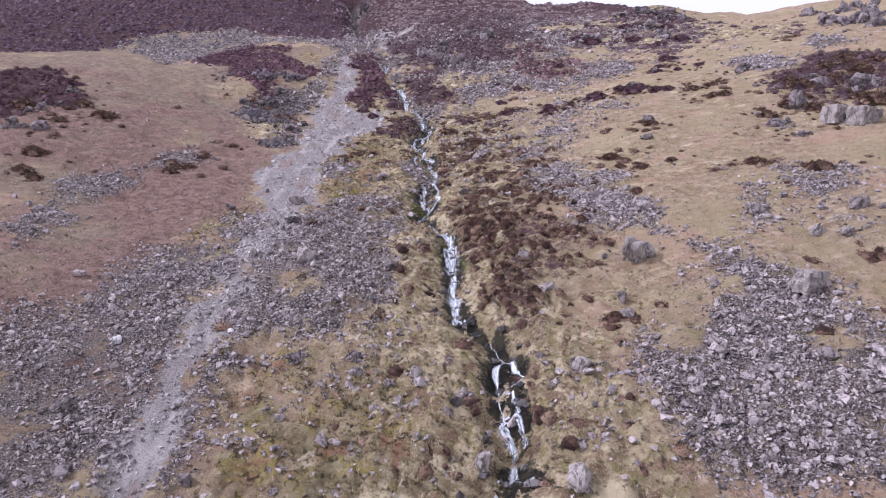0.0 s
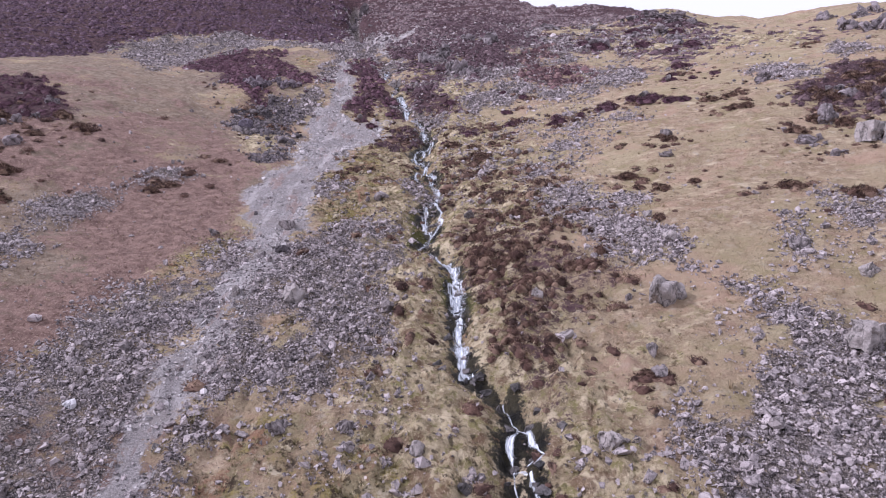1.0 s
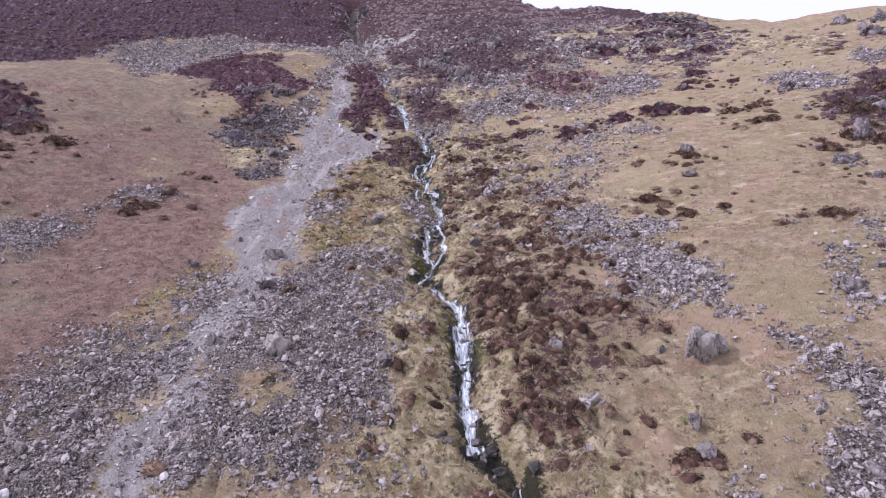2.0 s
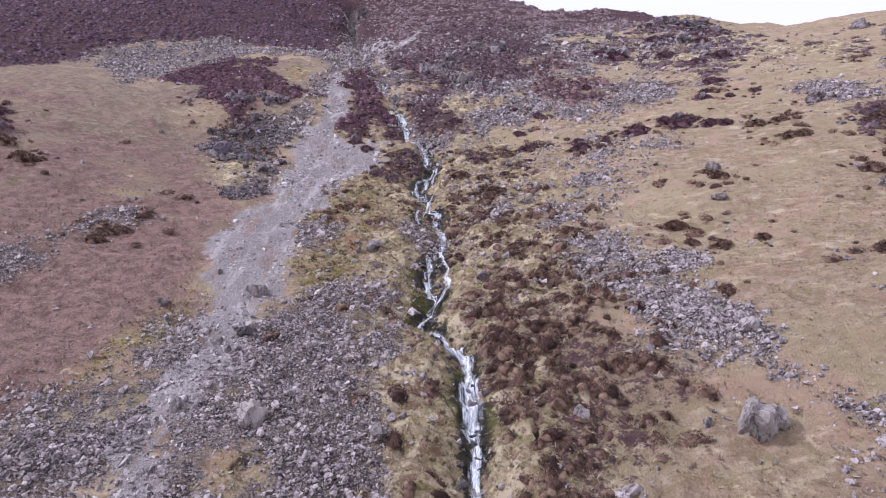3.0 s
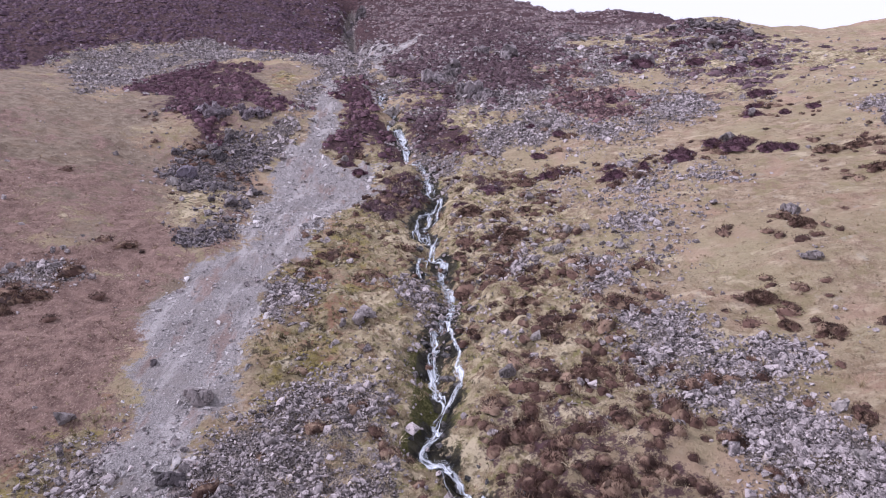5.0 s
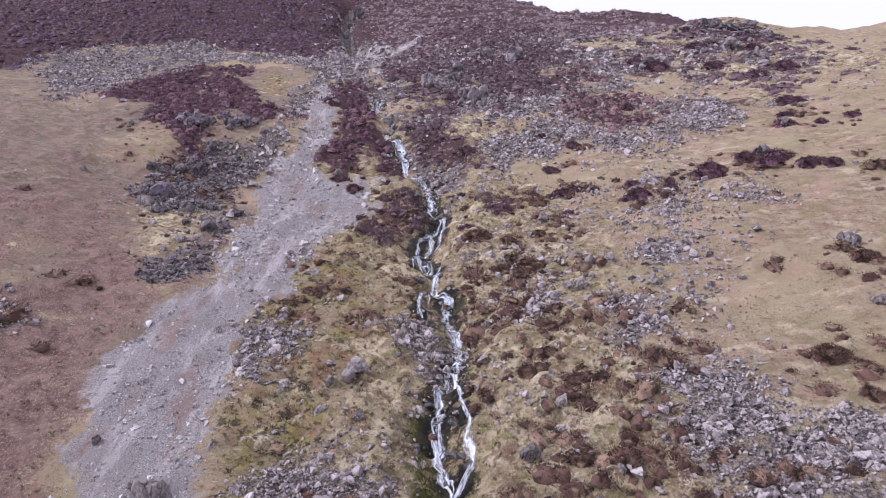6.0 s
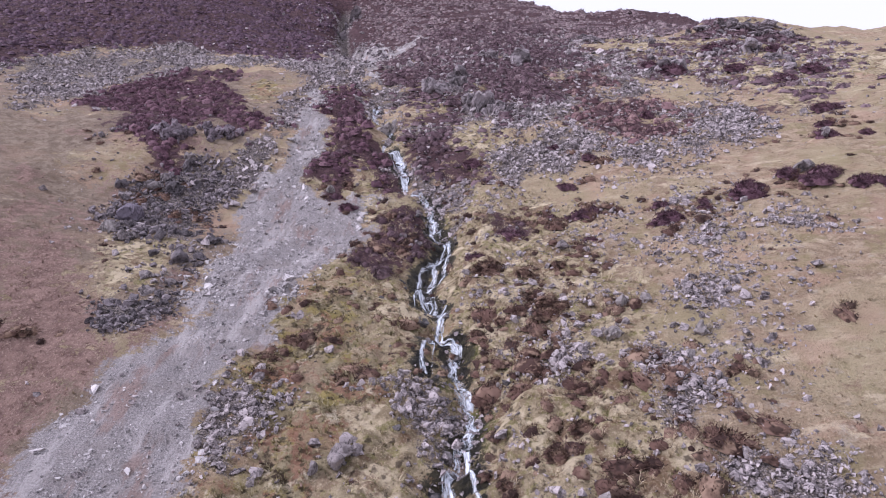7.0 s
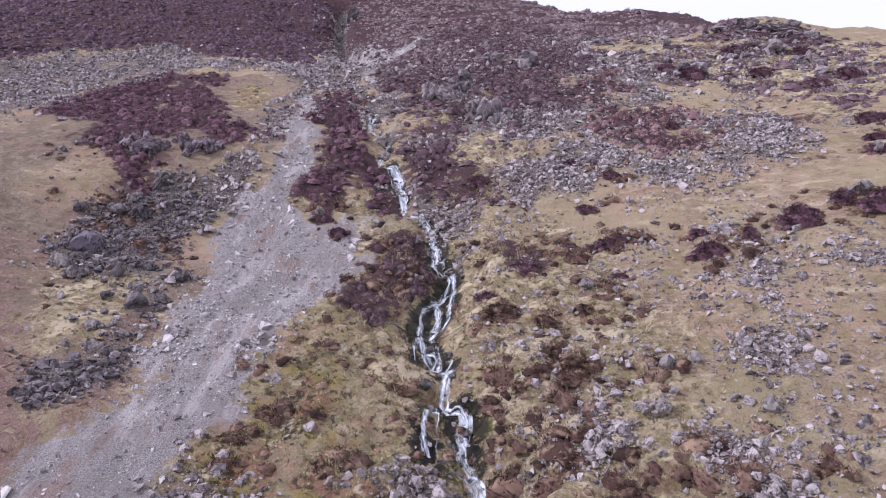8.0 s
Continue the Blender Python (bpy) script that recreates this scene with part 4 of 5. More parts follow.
def height(x, y):
    x, y = np.asarray(x, float), np.asarray(y, float)
    z = broad(x, y)
    d, s = off_line(x, y, RILL)
    low = np.exp(-((d / 1.5) ** 2)) * sigmoid((95 - y) / 1.5)
    z = z - low * (0.55 + 0.25 * ripple(s / 5, s * 0, 5)) - 0.35 * np.exp(-((d / 0.6) ** 2)) * sigmoid((95 - y) / 1.5)
    z = z - 1.5 * np.exp(-((d / 6) ** 2)) * sigmoid((y - 112) / 4) - 3.6 * np.exp(-((d / 1.7) ** 2)) * sigmoid((y - 128) / 3)
    stair = s / 2.3 + 0.5 * ripple(s / 3.1, s * 0, 9)
    part_way = stair - np.floor(stair)
    z = z + low * 0.5 * (np.clip(part_way * 3.2 - 2.2, 0, 1) - part_way)
    rough = 1 - 0.7 * low
    z = z + rough * 0.07 * layered(x / 2.6, y, 0.8, 2, 29)
    z = z + rough * (0.22 * layered(x, y, 6.0, 2, 11) + 0.14 * layered(x, y, 1.3, 2, 19))
    lump = np.abs(ripple(x / 0.62 + 0.4 * ripple(x, y, 3), y / 0.62, 41)) + 0.6 * np.abs(ripple(x / 1.15, y / 1.15, 43))
    hummocks = 0.2 * sigmoid((x + 13) / 1.5) * sigmoid((13 - x) / 2) * (0.55 * sigmoid((80 - y) / 3) + 0.45 * sigmoid((40 - y) / 4)) * (1 - 0.85 * inside(x, y, GRAVEL, 1.0))
    z = z + (0.06 + hummocks + 0.24 * np.exp(-((d / 7) ** 2)) * (1 - low)) * lump * (y < 112)
    return z + np.clip((y - 90) / 60, 0, 1) * 0.8 * layered(x, y, 9.0, 4, 23)


def stony_heath(x, y):
    """The mixed ground of stones, heather and grass high up beside the stream."""
    return sigmoid((x + 6 + 8 * sigmoid((y - 94) / 2)) / 1.2) * sigmoid((y - 81) / 2.5) * sigmoid((124 - y) / 3) * sigmoid((34 - x) / 5)


def heath_gaps(x, y):
    """Share of the ground that heather takes inside its areas."""
    close = np.clip(1.05 + 0.7 * layered(x, y, 2.6, 3, 67), 0.08, 1)
    torn = np.clip(0.62 + 1.3 * layered(x, y, 3.4, 4, 67), 0.04, 1)
    k = np.maximum(stony_heath(x, y), sigmoid((x - 4) / 3) * sigmoid((y - 108) / 4)) * (1 - inside(x, y, SPUR, 1.5))
    return close * (1 - k) + torn * k


def cover(x, y):
    out = {
        "gravel": np.clip(inside(x, y, GRAVEL, 0.8) * np.where(y > 105, 0.66, 1) + 0.12 * layered(x, y, 0.9, 2, 37) - 0.45 * inside(x, y, BRACKEN_AREAS[2:6], 0.8), 0, 1),
        "scree": np.clip(inside(x, y, SCREE, 1.3) - np.where(x > 2, 0.6, 0.4) * np.clip(layered(x, y, 2.6, 4, 61), 0, 1), 0, 1),
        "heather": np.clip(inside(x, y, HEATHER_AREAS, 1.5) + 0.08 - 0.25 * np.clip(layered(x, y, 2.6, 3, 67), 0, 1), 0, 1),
        "bracken": inside(x, y, BRACKEN_AREAS, 2.2),
        "moss": inside(x, y, MOSS, 1.6) * np.clip(0.85 + 0.7 * layered(x, y, 2.2, 3, 53), 0, 1),
    }
    d, s = off_line(x, y, RILL)
    out["wet"] = np.clip(1.15 - d / np.where(y < 30, 0.95, np.where(y > 78, 0.9, np.where(y > 51, 1.25, 0.95))), 0, 1) * (y < 93.5) * np.clip(0.7 + 1.1 * layered(x, y, 1.1, 3, 77), 0.15, 1)
    near, by_braid = d < 3, np.full(x.shape, 9.0)
    for b in BRAIDS:
        by_braid[near] = np.minimum(by_braid[near], off_line(x[near], y[near], b)[0])
    out["wet"] = np.maximum(out["wet"], np.clip(1.2 - by_braid / 0.75, 0, 1) * np.clip(0.8 + 0.8 * layered(x, y, 0.9, 2, 79), 0.3, 1))
    near_rill = np.exp(-((d / 5.5) ** 2)) * (y < 76)
    out["moor"] = np.clip(np.maximum(near_rill, 0.75 * inside(x, y, CLUMPS, 2.0)) + 0.25 * layered(x, y, 3, 2, 59), 0, 1)
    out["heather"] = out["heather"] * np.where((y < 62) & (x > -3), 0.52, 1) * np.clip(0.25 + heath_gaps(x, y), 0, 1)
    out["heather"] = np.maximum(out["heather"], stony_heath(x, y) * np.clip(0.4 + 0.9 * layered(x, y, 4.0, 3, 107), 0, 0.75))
    out["moss"] = np.maximum(out["moss"], 0.5 * np.exp(-((d / 1.5) ** 2)) * (y < 76))
    out["scree"] = out["scree"] * np.where((x > 2) & (y < 62), 0.78, 0.85) * (1 - 0.9 * inside(x, y, MOSS[-3:], 0.6))
    out["scree"] = np.maximum(out["scree"], inside(x, y, RUBBLE, 1.5) * np.clip(0.1 + 0.8 * layered(x, y, 2.4, 3, 83), 0, 0.34))
    out["lush"] = np.exp(-((d / 1.3) ** 2)) * np.clip(0.4 + 0.9 * layered(x, y, 2.0, 2, 73), 0, 1) * (y > 36) * (y < 78)
    out["scree"] = np.maximum(out["scree"], np.exp(-((d / np.where(y > 126, 1.6, 5)) ** 2)) * (y > 106))
    out["scree"] = np.maximum(out["scree"], stony_heath(x, y) * np.clip(0.3 + 0.9 * layered(x, y, 3.6, 3, 103), 0, 0.8))
    # Duller, darker grass tone towards the left of the slope.
    out["dull_grass"] = sigmoid((-12 - x) / 2) * (y < 105) * np.clip(0.75 + 0.45 * layered(x * 0.6, y, 3.0, 4, 121), 0, 1)
    out["bracken"] = np.maximum(out["bracken"], sigmoid((-5 - x) / 3) * np.clip(0.42 - 0.24 * sigmoid((y - 56) / 3) + 0.4 * sigmoid((-17 - x) / 1.5) * sigmoid((66 - y) / 2) * sigmoid((y - 50) / 2) + 0.16 * layered(x, y, 9, 2, 57) + 0.4 * layered(x * 0.6, y, 2.2, 4, 119), 0, 1) * (y < 105) * (1 - stony_heath(x, y)))
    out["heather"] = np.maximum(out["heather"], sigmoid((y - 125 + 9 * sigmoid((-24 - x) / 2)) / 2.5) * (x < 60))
    return out


# ---- mesh helpers ----
def mesh_from(name, verts, faces_flat, sizes, mat, smooth=False):
    """A mesh from arrays: vertices, all corners in one row, corners of each face."""
    me = bpy.data.meshes.new(name)
    sizes = np.asarray(sizes, np.int32)
    me.vertices.add(len(verts))
    me.vertices.foreach_set("co", np.asarray(verts, np.float32).ravel())
    me.loops.add(len(faces_flat))
    me.loops.foreach_set("vertex_index", np.asarray(faces_flat, np.int32))
    me.polygons.add(len(sizes))
    me.polygons.foreach_set("loop_start", np.r_[0, np.cumsum(sizes)[:-1]].astype(np.int32))
    me.polygons.foreach_set("use_smooth", np.full(len(sizes), smooth))
    me.materials.append(mat)
    me.update(calc_edges=True)
    me.validate()
    return me


def part(name, data, parent, label="", m=None):
    ob = new(name, data)
    ob.parent = parent
    if m is not None:
        ob.matrix_basis = m
    return tagged(ob, label)


def stand(name, x, y, label, category, group="", kind=""):
    """An Empty on the ground, the base of a thing."""
    ob = new(name)
    ob.empty_display_size = 0.2
    ob.location = (x, y, float(height(np.array([x]), np.array([y]))[0]))
    return tagged(ob, label, category, group, kind)


def steep_turn(n, rng, lean=0.5):
    """Random turns as matrices: a spin about the upright and a lean."""
    a, b, c = rng.uniform(0, 6.283, n), rng.normal(0, lean, n), rng.normal(0, lean, n)
    ca, sa, cb, sb, cc, sc = np.cos(a), np.sin(a), np.cos(b), np.sin(b), np.cos(c), np.sin(c)
    z, o = np.zeros(n), np.ones(n)
    ra = np.stack([ca, -sa, z, sa, ca, z, z, z, o], -1).reshape(n, 3, 3)
    rb = np.stack([o, z, z, z, cb, -sb, z, sb, cb], -1).reshape(n, 3, 3)
    rc = np.stack([cc, z, sc, z, o, z, -sc, z, cc], -1).reshape(n, 3, 3)
    t = math.atan(0.52)
    hill = np.array([[1, 0, 0], [0, math.cos(t), -math.sin(t)], [0, math.sin(t), math.cos(t)]])
    return hill @ rb @ rc @ ra


def strewn(name, shapes, which, turns, sizes, places, mat, smooth=False):
    """Many copies of a few triangle shapes joined into one mesh."""
    vs, fs, base = [], [], 0
    for k, (v, f) in enumerate(shapes):
        idx = np.flatnonzero(which == k)
        if not len(idx):
            continue
        w = np.einsum("nij,nvj->nvi", turns[idx], v[None] * sizes[idx][:, None, :]) + places[idx][:, None, :]
        vs.append(w.reshape(-1, 3))
        fs.append((f[None] + (base + np.arange(len(idx)) * len(v))[:, None, None]).reshape(-1, 3))
        base += len(idx) * len(v)
    v, f = np.concatenate(vs), np.concatenate(fs)
    return mesh_from(name, v, f.ravel(), np.full(len(f), 3), mat, smooth)


def rock_shape(seed, points=13, flat=0.7):
    """An angular stone: the hull of scattered points, about one across."""
    rng = np.random.default_rng(seed)
    p = rng.normal(size=(points, 3))
    p /= np.linalg.norm(p, axis=1)[:, None]
    p *= rng.uniform(0.38, 0.56, (points, 1)) * np.array([1.0, rng.uniform(0.65, 1.0), rng.uniform(0.5, 0.8) * flat / 0.7])
    bm = bmesh.new()
    for q in p:
        bm.verts.new(q)
    got = bmesh.ops.convex_hull(bm, input=bm.verts)
    bmesh.ops.delete(bm, geom=[g for g in got["geom_interior"] if isinstance(g, bmesh.types.BMVert)], context="VERTS")
    bmesh.ops.triangulate(bm, faces=bm.faces)
    bm.verts.index_update()
    v = np.array([q.co for q in bm.verts])
    f = np.array([[q.index for q in face.verts] for face in bm.faces])
    bm.free()
    return v, f


def block_shape(seed):
    """A squared block with worn corners, about one across."""
    rng = np.random.default_rng(seed)
    v = np.array([(a, b, c) for a in (-0.46, 0.46) for b in (-0.36, 0.36) for c in (-0.42, 0.42)])
    v = v + rng.normal(0, 0.055, v.shape)
    f = [(0, 1, 3, 2), (4, 6, 7, 5), (0, 4, 5, 1), (2, 3, 7, 6), (0, 2, 6, 4), (1, 5, 7, 3)]
    return v, np.array([t for a, b, c, d in f for t in ((a, b, c), (a, c, d))])


def boulder_mesh(name, seed, mat, wide, tall, cuts=3, block=False):
    """A weathered boulder: an angular hull, refined, chipped and roughened."""
    v, f = block_shape(seed) if block else rock_shape(seed, 16, 1.0)
    bm = bmesh.new()
    vv = [bm.verts.new(q * np.array([wide, wide * 0.85, 1.0])) for q in v]
    for tri in f:
        bm.faces.new([vv[i] for i in tri])
    zs = [q.co.z for q in bm.verts]
    for q in bm.verts:
        q.co.z = (q.co.z - min(zs)) / (max(zs) - min(zs)) * tall * 1.5 - tall * 0.5
    for turn in range(cuts):
        bmesh.ops.subdivide_edges(bm, edges=[e for e in bm.edges if e.calc_length() > wide * (0.16 if cuts < 4 else 0.09)], cuts=1)
        bmesh.ops.triangulate(bm, faces=bm.faces)
        bmesh.ops.smooth_vert(bm, verts=bm.verts, factor=0.1, use_axis_x=True, use_axis_y=True, use_axis_z=True)
    bm.normal_update()
    for q in bm.verts:
        q.co += q.normal * wide * 0.03 * noise.noise(q.co * (8 / wide))
        n = noise.fractal(q.co * (2.6 / wide) + Vector((seed * 3.1, 0, 0)), 1.0, 2.0, 3)
        crack = abs(noise.noise(Vector((q.co.x * 3.2 / wide + seed, q.co.y * 3.2 / wide, q.co.z * 1.1 / wide))))
        q.co += q.normal * wide * (0.05 * n - 0.11 * max(0, 0.2 - crack) / 0.2)
    me = bpy.data.meshes.new(name)
    bm.normal_update()
    bm.to_mesh(me)
    bm.free()
    me.materials.append(mat)
    return me


def cushion_shape(seed, sprigs, length, wide, rings=3, round_=9, dome=0.7):
    """A rounded heather cushion, radius one: a lumpy mound set with short sprigs."""
    rng = np.random.default_rng(seed)
    p1, p2 = rng.uniform(0, 6.28, 2)

    def skin(a, r):
        edge = 1 + 0.16 * np.sin(3 * a + p1) + 0.1 * np.sin(5 * a + p2)
        lump = 1 + 0.16 * np.sin(4 * a + 5 * r + p2) + 0.10 * np.cos(7 * r + 2 * a)
        return np.stack([r * edge * np.cos(a), r * edge * np.sin(a), dome * np.sqrt(np.clip(1 - r * r, 0, 1)) * lump - 0.12], -1)

    v, f = [skin(np.zeros(1), np.zeros(1))], []
    for k in range(1, rings + 1):
        a = np.arange(round_) * 6.2832 / round_ + 0.3 * k
        v.append(skin(a, np.full(round_, math.sin(1.5708 * k / rings))))
    for j in range(round_):
        n = (j + 1) % round_
        f.append([0, 1 + j, 1 + n])
        for k in range(rings - 1):
            o = 1 + k * round_
            f += [[o + j, o + round_ + j, o + round_ + n], [o + j, o + round_ + n, o + n]]
    v = np.concatenate(v) * 0.84
    a, r = rng.uniform(0, 6.283, sprigs), np.sqrt(rng.uniform(0.0, 0.98, sprigs))
    root = skin(a, r)
    out = np.stack([r * np.cos(a), r * np.sin(a), np.sqrt(1 - r * r) + 0.5], -1) + rng.normal(0, 0.5, (sprigs, 3))
    out /= np.linalg.norm(out, axis=1)[:, None]
    side = np.cross(out, rng.normal(size=(sprigs, 3)))
    side /= np.linalg.norm(side, axis=1)[:, None]
    size = length * rng.uniform(0.5, 1.3, (sprigs, 1))
    tips = np.stack([root - out * 0.03 + side * wide, root - out * 0.03 - side * wide, root + out * size], 1).reshape(-1, 3)
    g = len(v) + np.arange(3 * sprigs).reshape(-1, 3)
    return np.concatenate([v, tips]), np.concatenate([np.array(f), g])


def short_tuft(seed, blades):
    """A low tuft of plain blades, about one high."""
    rng = np.random.default_rng(seed)
    v = []
    for k in range(blades):
        a, b = rng.uniform(0, 6.283), rng.uniform(0.2, 0.75)
        d, s = np.array([math.cos(a), math.sin(a), 0]), np.array([-math.sin(a), math.cos(a), 0]) * 0.075
        v += [d * 0.1 - s, d * 0.1 + s, d * b + np.array([0, 0, rng.uniform(0.5, 1.0)])]
    return np.array(v), np.arange(3 * blades).reshape(-1, 3)


def tuft_shape(seed, blades, lean=0.5, wide=0.09):
    """A grass tuft of bent blades, about one high."""
    rng = np.random.default_rng(seed)
    v, f = [], []
    for k in range(blades):
        a, b = rng.uniform(0, 6.283), rng.uniform(0.15, lean)
        d, s = np.array([math.cos(a), math.sin(a), 0]), np.array([-math.sin(a), math.cos(a), 0]) * wide
        root, h = d * rng.uniform(0, 0.18), rng.uniform(0.6, 1.1)
        mid, tip = root + d * b * 0.5 + np.array([0, 0, h * 0.65]), root + d * b * 1.5 + np.array([0, 0, h])
        n = len(v)
        v += [root - s, root + s, mid + s * 0.6, mid - s * 0.6, tip]
        f += [[n, n + 1, n + 2], [n, n + 2, n + 3], [n + 3, n + 2, n + 4]]
    return np.array(v), np.array(f)


def scatter(rng, box, per_square, keep):
    """Random places in a box of the plan, kept where keep(x, y) beats chance."""
    x0, y0, x1, y1 = box
    n = int((x1 - x0) * (y1 - y0) * per_square)
    x, y = rng.uniform(x0, x1, n), rng.uniform(y0, y1, n)
    ok = rng.uniform(0, 1, n) < keep(x, y)
    return x[ok], y[ok]


# ---- ground ----
def build_ground():
    ys = [np.linspace(-220, 0, 12)[:-1], np.linspace(0, 18, 41)[:-1], np.arange(18, 92, 0.25)]
    y, step = 92.0, 0.25
    tail = []
    while y < 330:
        tail.append(y)
        y, step = y + step, min(step * 1.012, 1.6)
    ys = np.concatenate(ys + [np.array(tail), np.array([350, 400, 500, 700, 1000, 1500])])
    cols = 440
    u = np.linspace(-1, 1, cols)
    u = 0.72 * u + 0.28 * u**3
    half = np.maximum(34, 0.80 * np.abs(ys) + 14) + np.clip(np.abs(ys) - 300, 0, None)
    X, Y = half[:, None] * u[None], np.repeat(ys[:, None], cols, 1)
    x, y = X.ravel(), Y.ravel()
    z, c = height(x, y), cover(x, y)
    z = z + 0.10 * c["heather"] * layered(x, y, 0.9, 2, 71)
    r, k = len(ys), cols
    i = (np.arange(r - 1)[:, None] * k + np.arange(k - 1)[None]).ravel()
    quads = np.stack([i, i + 1, i + k + 1, i + k], -1)
    me = mesh_from("ground", np.stack([x, y, z], -1), quads.ravel(), np.full(len(quads), 4), GROUND, True)
    for key in ("dull_grass", "gravel", "scree", "heather", "bracken", "moss", "moor", "lush", "wet"):
        me.attributes.new(key, "FLOAT", "POINT").data.foreach_set("value", c[key].astype(np.float32))
    return tagged(new("ground", me), "steep hillside of dry tan grass, scree soil and heath", "hillside", kind="structure")


ground = build_ground()

# ---- stones ----
ROCKS = [rock_shape(k, 11 + k % 4) for k in range(14)]
CHIPS = [rock_shape(50 + k, 8) for k in range(10)]


def places_on(x, y, sink):
    return np.stack([x, y, height(x, y) - sink], -1)


def stone_sizes(rng, n, middle, spread, top):
    return np.clip(middle * np.exp(rng.normal(0, spread, n)), middle * 0.4, top)


def scree_field(k, poly):
    rng = np.random.default_rng(100 + k)
    px, py = [p[0] for p in poly], [p[1] for p in poly]
    box = (min(px) - 2, min(py) - 2, max(px) + 2, max(py) + 2)
    away = np.mean(py)
    far = away > 84
    thick, middle = (20.0, 0.27) if far else (38.0, 0.26) if k == 8 else (34.0, 0.24) if away > 66 else (80.0, 0.165) if away > 48 else (115.0, 0.14) if np.mean(px) > 2 else (150.0, 0.115)
    x, y = scatter(rng, box, thick, lambda a, b: np.clip(
        (inside(a, b, [poly], 1.3) - 0.22) * 1.7, 0, 1) * (1 - np.clip((inside(a, b, GRAVEL + MOSS[-3:], 0.7) - 0.3) * 2.4, 0, 0.97)) * np.clip(0.95 - np.where(a > 2, 1.3, 1.1) * np.clip(layered(a, b, 2.6, 4, 61), -0.1, 1), 0.06, 1))
    n = len(x)
    s = stone_sizes(rng, n, middle, 0.52, 0.9 if far else 0.6)
    spot = stand("scree_field", float(np.mean(x)), float(np.mean(y)), "tumbled grey angular scree stones lying on bare soil", "scree", "scree fields on the hillside")
    origin = np.array(spot.location)
    which, turns = rng.integers(0, len(ROCKS), n), steep_turn(n, rng, 0.45)
    size = s[:, None] * np.stack([np.ones(n), rng.uniform(0.8, 1.1, n), rng.uniform(0.75, 1.1, n)], -1)
    at = places_on(x, y, -0.14 * s) - origin
    single = np.zeros(n, bool)
    if not far:
        single[np.argsort(-s)[: min(260, n // 4)]] = True
        for i in np.flatnonzero(single):
            m = Matrix.Translation(at[i]) @ Matrix(turns[i].tolist()).to_4x4() @ Matrix.Diagonal((*size[i], 1))
            part("stone", (DARK_MESHES if k == 8 else ROCK_MESHES)[which[i]], spot, m=m)
    rest = ~single
    heap = strewn("loose_stones", CHIPS, which[rest] % 10, turns[rest], size[rest], at[rest], DARK_SCREE if k == 8 else SCREE_STONE)
    tagged(part("loose_stones", heap, spot), kind="stuff")


ROCK_MESHES, DARK_MESHES = ([mesh_from("stone", v, f.ravel(), np.full(len(f), 3), mat) for v, f in ROCKS] for mat in (SCREE_STONE, DARK_SCREE))


def gravel_chute():
    rng = np.random.default_rng(7)
    mask = lambda a, b: np.clip((inside(a, b, GRAVEL, 0.7) - 0.25) * 2, 0, 1)
    x, y = scatter(rng, (-24, 18, -2, 100), 55, lambda a, b: mask(a, b) * np.where(b < 66, 1.0, 0.6) * np.clip(0.6 + 0.5 * layered(a * 1.5, b * 0.5, 1.6, 3, 97), 0.15, 1))
    n = len(x)
    s = stone_sizes(rng, n, 0.10, 0.5, 0.36) * np.where(y > 62, 1.35, 1) * np.where((inside(x, y, GRAVEL, 1.6) < 0.72) & (rng.uniform(0, 1, n) < 0.3), 1.9, 1) * np.where(rng.uniform(0, 1, n) < 0.05, 2.3, 1)
    turns = steep_turn(n, rng, 0.5)
    me = strewn("gravel", CHIPS, rng.integers(0, 8, n), turns, s[:, None] * np.ones((n, 3)), places_on(x, y, 0.1 * s), CHIP_STONE)
    tagged(new("gravel", me), "fine pale grey gravel filling the scree chute", "gravel", kind="stuff")


